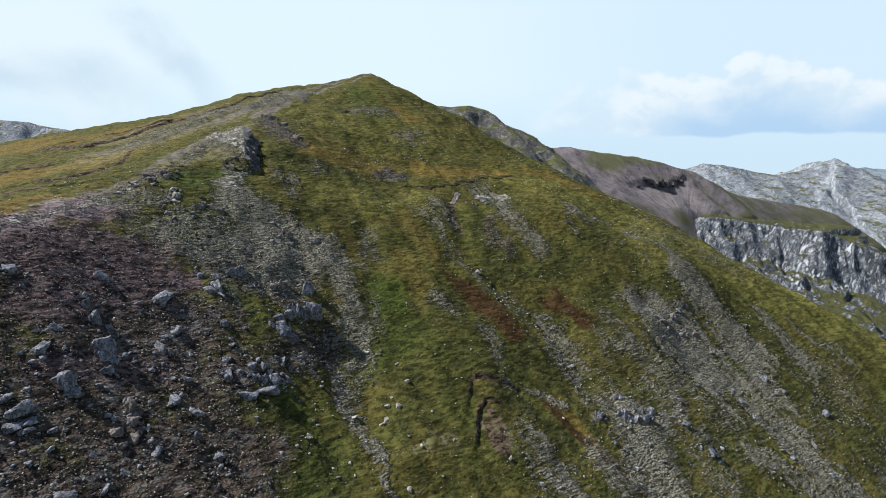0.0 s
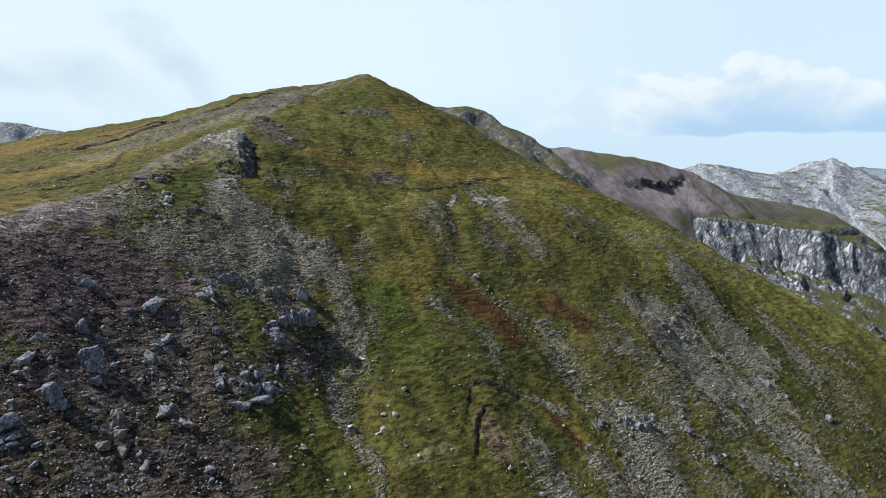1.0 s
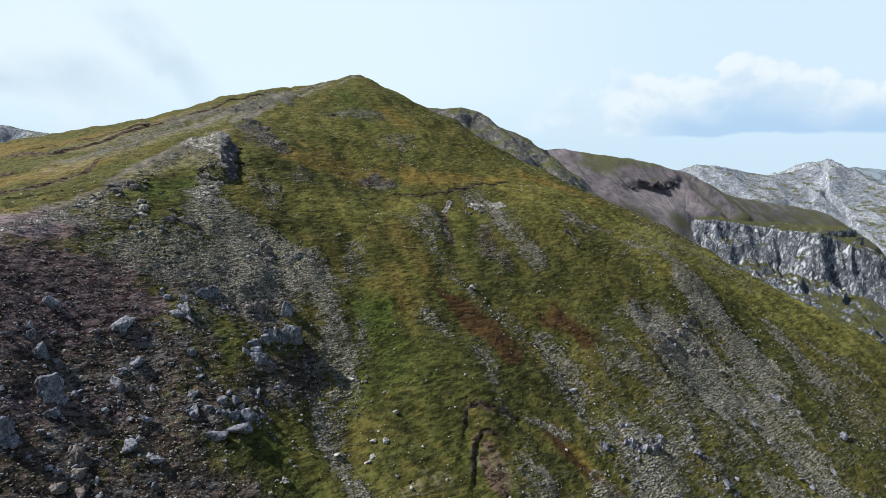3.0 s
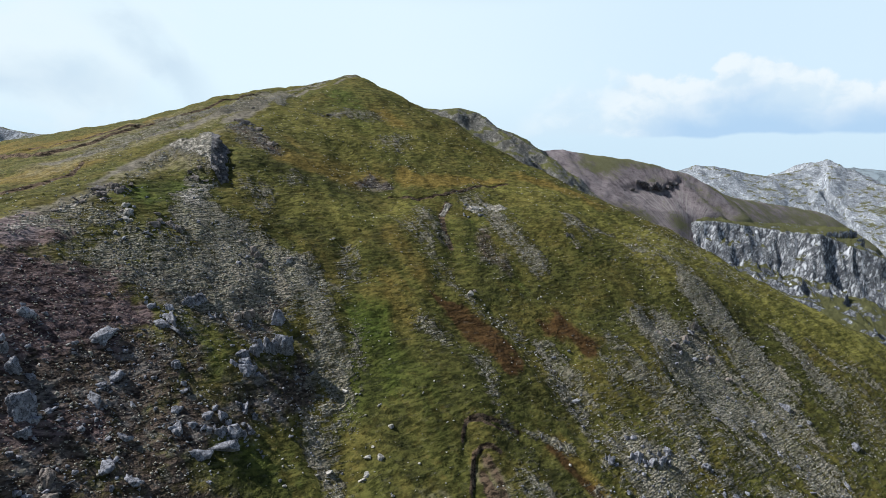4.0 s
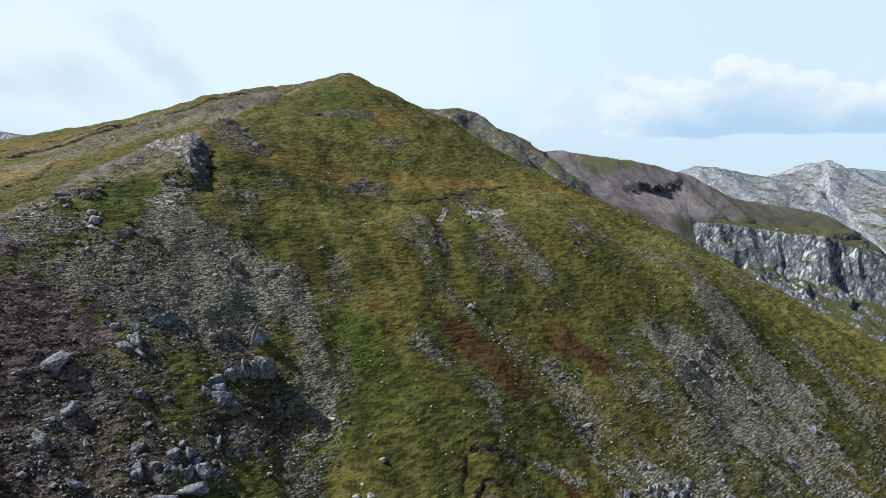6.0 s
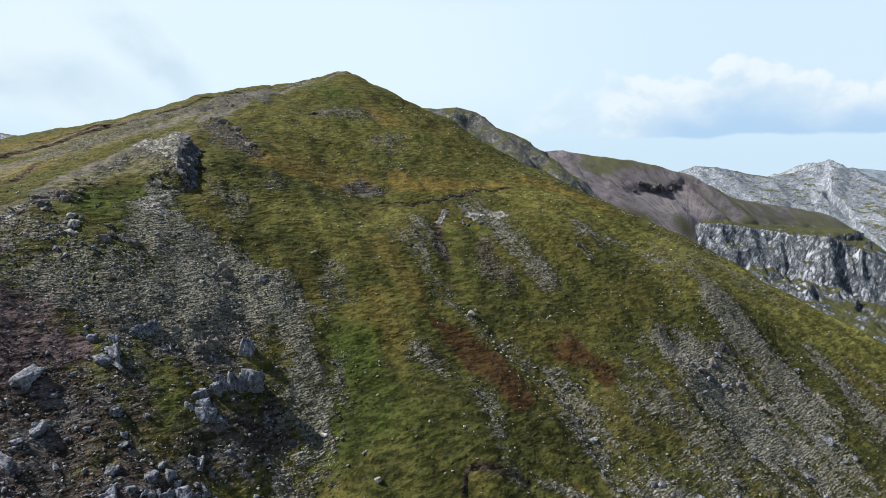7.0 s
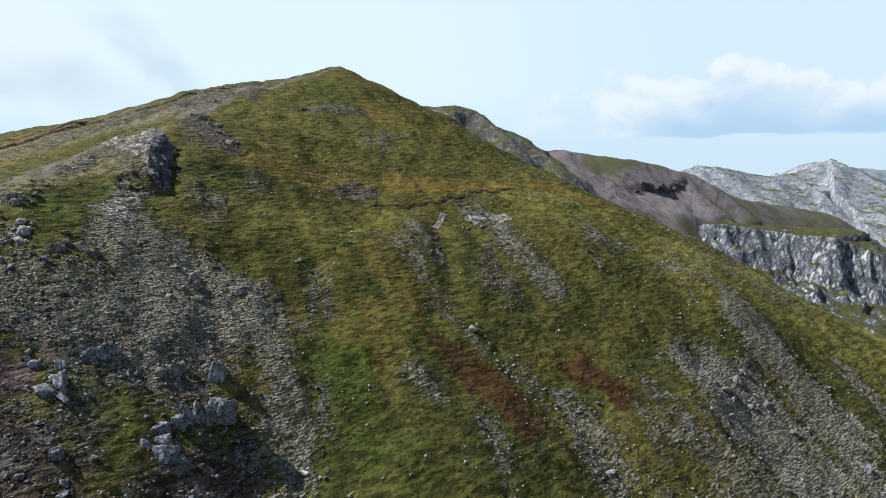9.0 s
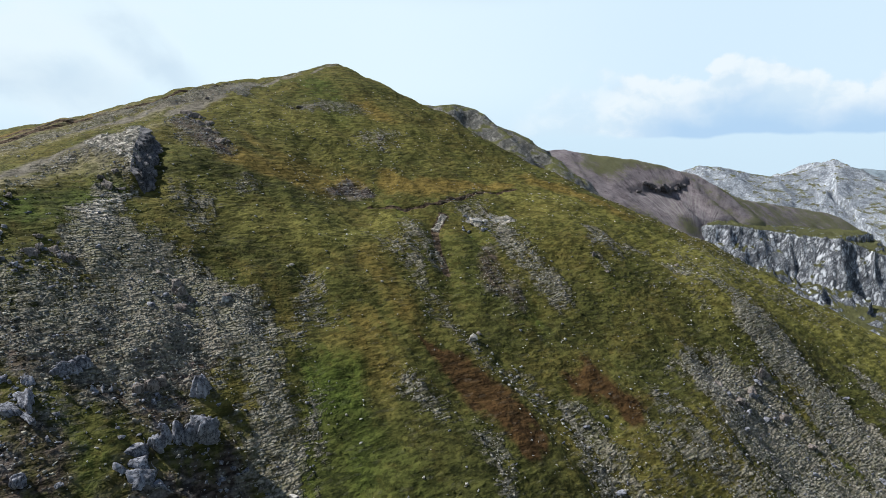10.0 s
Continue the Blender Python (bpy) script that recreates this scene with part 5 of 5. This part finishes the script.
CREST = [(-98.6, 176.5, 3.0), (-89.6, 188.7, 2.6), (-100.6, 169.8, 2.2), (-86.2, 176.2, 1.7), (-78.3, 180.0, 2.7), (-70.9, 176.9, 2.3), (-93.5, 180.6, 1.8), (-96.4, 175.8, 2.4), (-77.0, 208.1, 3.0), (-79.1, 205.5, 2.6)]

boulders(HEATH, "boulders on the heath", "large grey limestone boulder bedded in stony heath", "grey limestone boulder lying on stony heath", ROCK, 1)
boulders(HEATH_SMALL, "boulders on the heath", "grey limestone boulder lying on stony heath", "small grey boulder lying on brown heath", ROCK, 2)
boulders(SPUR, "boulders on the grass", "pale limestone boulder lying on steep grass", "small pale boulder lying on steep grass", PALE_ROCK, 3)
boulders(PILE, "stones piled in the gully", "pale limestone block piled in the gully", "small pale stone piled in the gully", PALE_ROCK, 7)
boulders(EAST, "boulders in the scree", "grey boulder standing out of the scree", "small grey boulder lying in the scree", ROCK, 4)
boulders(UPPER, "boulders on the upper slope", "grey-brown rock standing out of the upper slope", "small grey rock lying on upper grass", BROWN_ROCK, 5)
boulders(CREST, "rocks along the crest", "weathered grey rock on the stony crest", "small weathered rock on the stony crest", BROWN_ROCK, 6)


OUTCROPS = []


def outcrop(label, blocks, mat, seed, name="rock_outcrop"):
    """Bedrock that breaks out of the slope. Blocks: x, y, width, depth, height, turn, lean, flutes."""
    bx, by = blocks[0][0], blocks[0][1]
    base = new(name)
    base.location = (bx, by, blocks[0][8] if len(blocks[0]) > 8 else ground_at(bx, by))
    tagged(base, label, "rock outcrop")
    if name == "rock_outcrop":
        OUTCROPS.append(base)
    for i, (x, y, w, d, h, turn, lean, flutes, *level) in enumerate(blocks):
        foot = level[0] if level else ground_at(x, y)
        pieces = [(0.0, 0.0, w, d, h, 0.0)]
        if h > 3.2 and not level and flutes < 0.15:
            r = random.Random(seed * 7 + i)
            pieces = [(0.0, 0.0, w * 0.82, d * 0.82, h, 0.0), (r.uniform(0.3, 0.42) * w, -0.30 * d, w * 0.45, d * 0.42, h * 0.62, r.uniform(-14, 14)), (r.uniform(-0.42, -0.3) * w, 0.22 * d, w * 0.42, d * 0.45, h * 0.7, r.uniform(-14, 14))]
        for k, (u, v, pw, pd, ph, tip) in enumerate(pieces):
            me = rock_mesh(seed + i + 37 * k, 5 if pw > 4 else 4, (pw / 1.75, pd / 1.75, ph / 1.75), 12 if len(pieces) > 1 else 18, flutes * 1.4, 0.07)
            me.materials.append(mat)
            ob = new("pinnacle" if ph > 1.1 * pw else "slab" if ph < 0.6 * pw else "ledge", me)
            ob.parent = base
            ob.matrix_parent_inverse = Matrix.Translation(-base.location)
            c, s = math.cos(radians(turn)), math.sin(radians(turn))
            px, py = x + u * c - v * s, y + u * s + v * c
            ob.matrix_basis = pose(px, py, (foot if level else ground_at(px, py)) + (0.12 if flutes > 0.15 else -0.18) * ph, lean + tip, lean * 0.6 - tip, turn + tip)
    return base


outcrop("large jagged limestone outcrop with a dark shaded side", [(-38.0, 157.0, 6.0, 4.5, 8.4, 20, 14, 0.16), (-40.5, 164.0, 4.7, 3.6, 5.8, 30, 10, 0.16), (-39.9, 155.7, 2.4, 2.4, 5.9, 10, 6, 0.17), (-41.4, 154.8, 2.3, 2.3, 5.5, 30, 4, 0.17), (-42.9, 153.9, 2.3, 2.3, 5.2, 60, 6, 0.17), (-43.5, 151.3, 3.3, 2.7, 4.5, 15, 8, 0.16), (-46.3, 150.6, 4.4, 3.3, 2.7, 40, -6, 0.08), (-44.9, 148.7, 4.1, 3.1, 2.7, 10, -8, 0.08), (-43.8, 146.5, 6.2, 4.7, 5.0, 30, -12, 0.08)], ROCK, 300)
outcrop("broken grey limestone outcrop in a bed of scree", [(-45.4, 133.6, 3.4, 4.4, 5.2, 20, 16, 0.10), (-42.2, 131.3, 5.2, 4.6, 4.6, 60, 12, 0.08), (-43.1, 126.6, 8.0, 5.0, 2.6, 10, -8, 0.05),
        (-41.6, 138.1, 3.6, 4.2, 5.0, 35, 16, 0.10), (-50.9, 126.7, 5.0, 4.6, 4.2, 80, 10, 0.06), (-48.0, 128.6, 4.4, 4.0, 3.8, 50, 12, 0.12), (-46.1, 123.9, 5.0, 3.4, 2.4, 5, 0, 0.05), (-47.6, 132.0, 3.0, 2.4, 3.0, 65, 6, 0.08),
        (-44.3, 129.5, 3.8, 3.2, 3.6, 25, 14, 0.12), (-39.5, 134.2, 3.0, 3.6, 3.4, 45, 14, 0.08), (-53.2, 130.5, 2.6, 2.4, 2.4, 20, 6, 0.0)], ROCK, 320)
outcrop("grey limestone outcrop with upright fluted blocks", [(53.1, 153.9, 4.0, 3.4, 5.1, 20, 10, 0.08), (60.6, 154.4, 4.4, 3.6, 5.2, 70, 8, 0.06), (58.3, 156.4, 3.7, 3.0, 6.8, 40, 6, 0.12), (45.7, 151.6, 2.8, 2.5, 3.4, 10, 4, 0.0), (63.3, 159.2, 3.4, 2.7, 4.1, 85, 4, 0.1), (73.6, 157.4, 3.1, 2.5, 4.2, 30, 6, 0.05), (56.8, 153.4, 3.6, 2.9, 4.0, 55, 8, 0.1), (54.3, 160.0, 1.9, 1.5, 2.0, 15, 2, 0.0)], ROCK, 340)
outcrop("split grey limestone outcrop in the upper heath", [(-62.0, 150.3, 9.5, 4.7, 5.3, -38, 10, 0.14), (-67.6, 151.8, 3.2, 2.6, 3.5, 30, 6, 0.1), (-63.2, 147.9, 4.8, 3.4, 3.1, -20, 6, 0.08)], ROCK, 360)
outcrop("low fluted limestone outcrop in brown heath", [(-61.1, 156.9, 3.5, 2.3, 3.1, 25, 6, 0.17), (-60.0, 158.3, 3.5, 2.3, 3.6, 20, 6, 0.18), (-59.1, 159.7, 3.5, 2.3, 3.6, 30, 6, 0.17), (-54.9, 157.0, 2.9, 2.0, 4.3, 60, 8, 0.1)], ROCK, 380)
outcrop("low dark fluted outcrop in brown heath", [(-49.8, 159.6, 2.4, 1.8, 2.5, 20, 6, 0.17), (-48.4, 161.1, 2.7, 1.9, 3.0, 30, 6, 0.18), (-47.3, 162.9, 2.2, 1.6, 2.6, 20, 6, 0.16)], BROWN_ROCK, 400)
outcrop("long leaning limestone slab on dark heath", [(-83.7, 125.3, 1.9, 1.4, 2.8, 35, 14, 0.05), (-81.5, 123.5, 2.4, 1.8, 3.7, 30, 12, 0.16), (-78.9, 121.6, 3.3, 2.4, 4.4, 40, 8, 0.16), (-76.5, 122.5, 1.9, 1.3, 2.0, 10, 0, 0.0)], ROCK, 420)
outcrop("large wedge of pale limestone with a dark cleft", [(-73.1, 115.4, 5.2, 3.8, 6.1, 50, -10, 0.16), (-75.5, 116.7, 2.3, 1.6, 3.1, 40, 16, 0.05), (-71.3, 115.1, 2.4, 1.8, 1.6, 20, 0, 0.0), (-71.2, 111.9, 3.3, 2.4, 2.8, 60, 4, 0.1)], ROCK, 440)
outcrop("dark stacked limestone blocks on stony heath", [(-64.3, 107.3, 3.4, 4.0, 4.6, 20, 14, 0.06), (-62.5, 104.6, 3.2, 2.8, 3.4, 60, 6, 0.0), (-61.3, 101.4, 4.4, 3.6, 3.6, 100, 4, 0.0), (-63.7, 101.5, 2.6, 2.2, 2.2, 40, 0, 0.0)], BROWN_ROCK, 460)
def crag():
    """A cliff at the end of the crest: upright ribs and clefts from its foot to a rounded rim."""
    foot = [(-70.4, 205.6), (-68.6, 208.6), (-68.4, 213.4), (-70.2, 220.0), (-73.4, 228.0), (-78.6, 236.4)]
    rim = [(-72.6, 207.0), (-74.0, 210.2), (-76.0, 216.2), (-78.0, 222.2), (-80.5, 229.2), (-83.2, 237.6)]
    base = new("crag")
    base.location = (-72.0, 212.0, ground_at(-72.0, 212.0))
    tagged(base, "limestone crag with a pale side and a cleft face darkened as in shade", "rock outcrop")
    ns, nv = 110, 64
    s = np.linspace(0, 5, ns)
    fx, fy = (np.interp(s, range(6), [q[k] for q in foot]) for k in (0, 1))
    tx, ty = (np.interp(s, range(6), [q[k] for q in rim]) for k in (0, 1))
    zf, zt = height(fx, fy) - 0.8, height(tx, ty) + 0.25
    S, V = np.meshgrid(s, np.linspace(0, 1, nv))
    ends = smooth(S, 0.0, 0.7) * smooth(5 - S, 0.0, 0.7)
    ledge = V + 0.035 * np.round(3 * wave(S * 5, V * 9, 1.3, 401)) * ends
    back = np.clip(ledge, 0, 1) ** (0.9 - 0.35 * ends)
    x, y = fx + (tx - fx) * back, fy + (ty - fy) * back
    z = zf + (zt - zf) * V
    ribs = 1.5 * ridged(S * 3.0 + 0.25 * wave(S * 4, V * 4, 1.0, 405), V * 0.9, 1.5, 4, 402, 0.6) + 0.9 * ridged(S * 2.6, V * 4.0, 1.1, 3, 403)
    out = (ribs - 0.7) * ends * smooth(V, 0.0, 0.15) * smooth(1 - V, 0.0, 0.12)
    x, y = x + out * 0.95 - 2.4 * (1 - ends) ** 2, y - out * 0.25 + 1.2 * (1 - ends) ** 2
    verts = np.stack([x, y, z], -1).reshape(-1, 3)
    i = (np.arange(nv - 1)[:, None] * ns + np.arange(ns - 1)[None, :]).ravel()
    faces = [(int(k), int(k) + 1, int(k) + ns + 1, int(k) + ns) for k in i]
    # close it behind, inside the hill
    inner = verts.copy() + np.array([-5.0, 1.5, -4.0])
    n = len(verts)
    faces += [(k[3] + n, k[2] + n, k[1] + n, k[0] + n) for k in faces]
    edge = [j for j in range(ns)] + [ns * j + ns - 1 for j in range(1, nv)] + [ns * (nv - 1) + j for j in range(ns - 2, -1, -1)] + [ns * j for j in range(nv - 2, 0, -1)]
    faces += [(q, p, p + n, q + n) for p, q in zip(edge, edge[1:] + edge[:1])]
    me = bpy.data.meshes.new("face")
    me.from_pydata(np.concatenate([verts, inner]).tolist(), [], faces)
    me.materials.append(SHADED_CRAG_ROCK)
    ob = new("face", me)
    ob.parent = base
    ob.matrix_parent_inverse = Matrix.Translation(-base.location)
    for i, (x, y, w, d, h, turn) in enumerate([(-69.6, 210.6, 2.6, 3.4, 3.2, 20), (-71.6, 216.0, 2.8, 3.6, 4.0, 10), (-73.8, 222.0, 2.8, 3.6, 3.6, 25)]):
        me = rock_mesh(480 + i, 4, (w / 1.75, d / 1.75, h / 1.75), 16, 0.08, 0.06)
        me.materials.append(SHADED_CRAG_ROCK)
        ob = new("ledge", me)
        ob.parent = base
        ob.matrix_parent_inverse = Matrix.Translation(-base.location)
        ob.matrix_basis = pose(x, y, ground_at(x, y) + 0.1 * h, 6, 4, turn)


crag()
def scarp():
    """A dark ledge of broken rock across the head of the scree bowl."""
    r = random.Random(91)
    blocks = []
    for i in range(20):
        x = 278 + 3.7 * i + r.uniform(-1.5, 1.5)
        mid = math.sin(math.pi * (i + 1.5) / 22)
        w, h = r.uniform(7, 14), r.uniform(5.5, 8.5) * (0.55 + 0.6 * mid)
        y = float(np.interp(x, [278, 306, 350], [772, 772.5, 806])) + r.uniform(-2, 2.5)
        level = float(np.interp(x, [278, 286, 295, 306, 317, 337, 350], [74.5, 72.8, 69.6, 67.6, 67.6, 70.6, 74.2])) + r.uniform(-2.0, 2.6)
        blocks.append((x, y, w, w * 0.75, h, 10 + 0.6 * (x - 290) + r.uniform(-30, 30), r.uniform(-14, 14), r.uniform(0.10, 0.18), level))
    blocks += [(252.0, 755.0, 6.0, 5.0, 4.0, 20, 3, 0.1, 65.6), (266.1, 760.2, 8.0, 6.0, 4.0, 10, 3, 0.1, 67.0), (259.0, 764.0, 5.0, 4.0, 3.0, 40, 8, 0.1, 69.5)]
    outcrop("dark broken scarp high on the purple mountain", blocks, SCARP_ROCK, 580, "scarp")


scarp()
outcrop("pale bare rock at the head of the gully", [(17.0, 240.9, 4.0, 3.0, 2.2, 30, 8, 0.05), (19.9, 242.8, 2.4, 2.2, 1.6, 60, 0, 0.0)], PALE_ROCK, 520)


outcrop("weathered grey crags along the stony crest", [(-92.6, 185.9, 5.0, 4.0, 3.6, 20, 6, 0.12), (-94.5, 181.1, 4.4, 3.6, 3.0, 50, 6, 0.12), (-90.7, 183.8, 3.2, 2.8, 3.0, 70, 4, 0.1), (-96.0, 183.4, 3.4, 3.0, 2.0, 10, 2, 0.0), (-92.5, 178.8, 2.8, 2.4, 2.2, 40, 6, 0.1)], BROWN_ROCK, 640)
outcrop("pale broken outcrop below the stony crest", [(-84.8, 176.7, 3.0, 4.4, 2.6, 35, 10, 0.1), (-84.0, 174.0, 2.4, 2.8, 1.8, 60, 8, 0.06), (-86.2, 178.7, 2.6, 2.4, 1.8, 20, 6, 0.06)], PALE_ROCK, 650)
outcrop("grey crags in the upper scree", [(-74.7, 177.7, 4.6, 3.4, 3.6, 30, 8, 0.12), (-71.4, 177.6, 3.2, 3.0, 3.2, 60, 8, 0.1), (-77.2, 175.3, 3.4, 2.6, 2.4, 15, 6, 0.08)], BROWN_ROCK, 660)
outcrop("dark rock steps beside the crest", [(-80.0, 265.9, 7.0, 5.0, 4.4, 20, 6, 0.12), (-74.7, 258.7, 6.0, 4.6, 4.0, 40, 6, 0.12), (-69.4, 251.6, 5.0, 4.0, 3.6, 30, 6, 0.12), (-64.0, 244.9, 5.0, 4.2, 3.4, 60, 6, 0.1), (-84.4, 271.1, 5.0, 4.0, 2.6, 10, 4, 0.06), (-72.7, 261.3, 4.0, 3.4, 2.6, 75, 4, 0.06)], BROWN_ROCK, 670)
outcrop("dark crags at the head of the scree", [(90.4, 205.2, 4.4, 3.4, 3.6, 30, 8, 0.12), (80.8, 196.6, 4.2, 3.2, 3.4, 50, 8, 0.1), (93.5, 197.8, 3.6, 3.0, 2.8, 20, 6, 0.08), (86.5, 201.3, 3.8, 3.2, 3.0, 70, 8, 0.1), (97.5, 193.0, 3.0, 2.6, 2.4, 10, 6, 0.06), (77.1, 200.6, 3.0, 2.6, 2.4, 40, 6, 0.06)], BROWN_ROCK, 680)
outcrop("grey rock ledge standing in the upper scree", [(-51.1, 181.9, 4.4, 3.8, 5.0, 30, 10, 0.12), (-53.3, 184.0, 3.0, 2.6, 2.6, 50, 6, 0.08), (-49.8, 178.8, 2.6, 2.4, 2.0, 15, 6, 0.0)], BROWN_ROCK, 690)

# ---- turf: low tussocks that roughen the whole face ----
def tussocks(count, seed):
    r = np.random.RandomState(seed)
    x, y = r.uniform(-124, 160, count * 5), 86 + 250 * r.rand(count * 5) ** 1.25
    bare = np.maximum(cover("pale", x, y), 0.75 * cover("scree", x, y))
    lumpy = smooth(rough(x, y, 9.0, 3, 35), -0.9, 0.5)
    keep = r.rand(len(x)) < (1 - bare) * (0.25 + 0.75 * lumpy) * (0.25 + 0.75 * np.maximum(cover("heath", x, y), smooth(x, 20, 60)))
    x, y = x[keep][:count], y[keep][:count]
    n = len(x)
    z = height(x, y)
    long, wide, tall = 0.22 + 0.42 * r.rand(n) ** 2, 0.16 + 0.22 * r.rand(n) ** 2, 0.07 + 0.15 * r.rand(n) ** 2
    turn = 0.59 + r.normal(0, 0.5, n)
    c, s = np.cos(turn), np.sin(turn)
    co = np.zeros((n, 10, 3))
    for i in range(6):
        a = i * math.pi / 3
        u, v = long * math.cos(a) * r.uniform(0.8, 1.2, n), wide * math.sin(a) * r.uniform(0.8, 1.2, n)
        co[:, i] = np.stack([x + u * c - v * s, y + u * s + v * c, z - 0.12], -1)
    for i in range(3):
        a = i * math.pi * 2 / 3 + 0.5
        u, v = 0.55 * long * math.cos(a), 0.55 * wide * math.sin(a)
        co[:, 6 + i] = np.stack([x + u * c - v * s, y + u * s + v * c, z + tall * r.uniform(0.6, 1.0, n)], -1)
    co[:, 9] = np.stack([x, y, z + tall * 1.15], -1)
    ring = [(0, 1, 6), (1, 7, 6), (1, 2, 7), (2, 3, 7), (3, 8, 7), (3, 4, 8), (4, 5, 8), (5, 6, 8), (5, 0, 6), (6, 7, 9), (7, 8, 9), (8, 6, 9)]
    tri = (np.array(ring)[None] + (np.arange(n) * 10)[:, None, None]).reshape(-1, 3).astype(np.int32)
    me = bpy.data.meshes.new("tussocks")
    me.vertices.add(n * 10)
    me.vertices.foreach_set("co", co.astype(np.float32).ravel())
    me.loops.add(tri.size)
    me.loops.foreach_set("vertex_index", tri.ravel())
    me.polygons.add(len(tri))
    me.polygons.foreach_set("loop_start", np.arange(0, tri.size, 3, dtype=np.int32))
    me.update(calc_edges=True)
    me.polygons.foreach_set("use_smooth", np.ones(len(tri), dtype=bool))
    for kind in KINDS:
        me.attributes.new(kind, "FLOAT", "POINT").data.foreach_set("value", np.repeat(cover(kind, x, y), 10).astype(np.float32))
    me.materials.append(HILL)
    return tagged(new("tussocks", me), "low tussocks of rough mountain grass", "grass", kind="stuff")


tussocks(26000, 9)


# ---- loose stones ----
def stone_field(name, label, count, seed, weigh, sizes, mat=None):
    """Loose stones scattered over the east face, joined into one sheet of stuff."""
    r = np.random.RandomState(seed)
    forms = []
    for i in range(6):
        me = rock_mesh(600 + i, 1, (1.0, 0.8, 0.6), 9, 0.0, 0.12)
        v = np.empty(len(me.vertices) * 3)
        me.vertices.foreach_get("co", v)
        forms.append((v.reshape(-1, 3), np.array([p.vertices[:] for p in me.polygons])))
    x, y = r.uniform(-122, 150, count * 24), r.uniform(86, 330, count * 24)
    keep = r.rand(len(x)) < weigh(x, y)
    x, y = x[keep][:count], y[keep][:count]
    z = height(x, y)
    s = sizes[0] * (sizes[1] / sizes[0]) ** (r.rand(len(x)) ** 2.2)
    cos, faces, base = [], [], 0
    for i in range(len(forms)):
        v, f = forms[i]
        pick = np.arange(len(x)) % len(forms) == i
        n = pick.sum()
        turn = r.uniform(0, 6.28, n)
        c, q = np.cos(turn)[:, None], np.sin(turn)[:, None]
        k = s[pick][:, None] * 0.62
        px, py = v[None, :, 0] * k, v[None, :, 1] * k
        out = np.stack([px * c - py * q + x[pick][:, None], px * q + py * c + y[pick][:, None], v[None, :, 2] * k * r.uniform(0.7, 1.3, (n, 1)) + z[pick][:, None] + 0.12 * k], -1)
        cos.append(out.reshape(-1, 3))
        faces.append((f[None] + (np.arange(n) * len(v))[:, None, None]).reshape(-1, 3) + base)
        base += n * len(v)
    co, tri = np.concatenate(cos).astype(np.float32), np.concatenate(faces).astype(np.int32)
    me = bpy.data.meshes.new(name)
    me.vertices.add(len(co))
    me.vertices.foreach_set("co", co.ravel())
    me.loops.add(tri.size)
    me.loops.foreach_set("vertex_index", tri.ravel())
    me.polygons.add(len(tri))
    me.polygons.foreach_set("loop_start", np.arange(0, tri.size, 3, dtype=np.int32))
    me.update(calc_edges=True)
    me.materials.append(mat or RUBBLE)
    return tagged(new(name, me), label, "stones", kind="stuff")


NESTS = np.array([(x, y, size) for x, y, size in HEATH + EAST[:10] if size > 3] + [(o.location.x, o.location.y, 6.0) for o in OUTCROPS])


def nest_weight(x, y):
    """Rubble lies thickest round the large rocks, most of it below them."""
    w = np.zeros(len(x))
    for bx, by, size in NESTS:
        w = np.maximum(w, np.exp(-((x - bx - 0.35 * size) ** 2 + (y - by + 0.5 * size) ** 2) / (0.95 * size) ** 2))
    return 0.5 * w


def scree_weight(x, y):
    return 0.6 * cover("scree", x, y, 1.2) ** 1.5 * smooth(wave(0.83 * x + 0.55 * y, (-0.55 * x + 0.83 * y) * 0.15, 2.6, 88), -0.7, 0.6) * (0.35 + 0.55 * smooth(rough(x, y, 5.0, 3, 31), -0.3, 0.5)) + 0.5 * cover("pale", x, y) + 0.10 * cover("heath", x, y)


def heath_weight(x, y):
    return 0.55 * cover("heath", x, y) * smooth(rough(x, y, 7.0, 3, 32), -0.2, 0.6) + 0.30 * cover("scree", x, y)


def turf_weight(x, y):
    return 0.10 + 0.35 * smooth(rough(x, y, 14.0, 3, 33), 0.1, 0.8)


stone_field("scree_stones", "small grey limestone rubble in the scree runs", 32000, 11, scree_weight, (0.20, 0.74))
stone_field("heath_stones", "scattered grey stones among the heath", 5000, 12, heath_weight, (0.25, 0.9), ROCK)
stone_field("outcrop_rubble", "grey rubble fallen round the outcrops and boulders", 2600, 14, nest_weight, (0.3, 1.7), ROCK)
stone_field("turf_stones", "scattered pale stones on the grass", 3600, 13, turf_weight, (0.32, 0.95), PALE_ROCK)
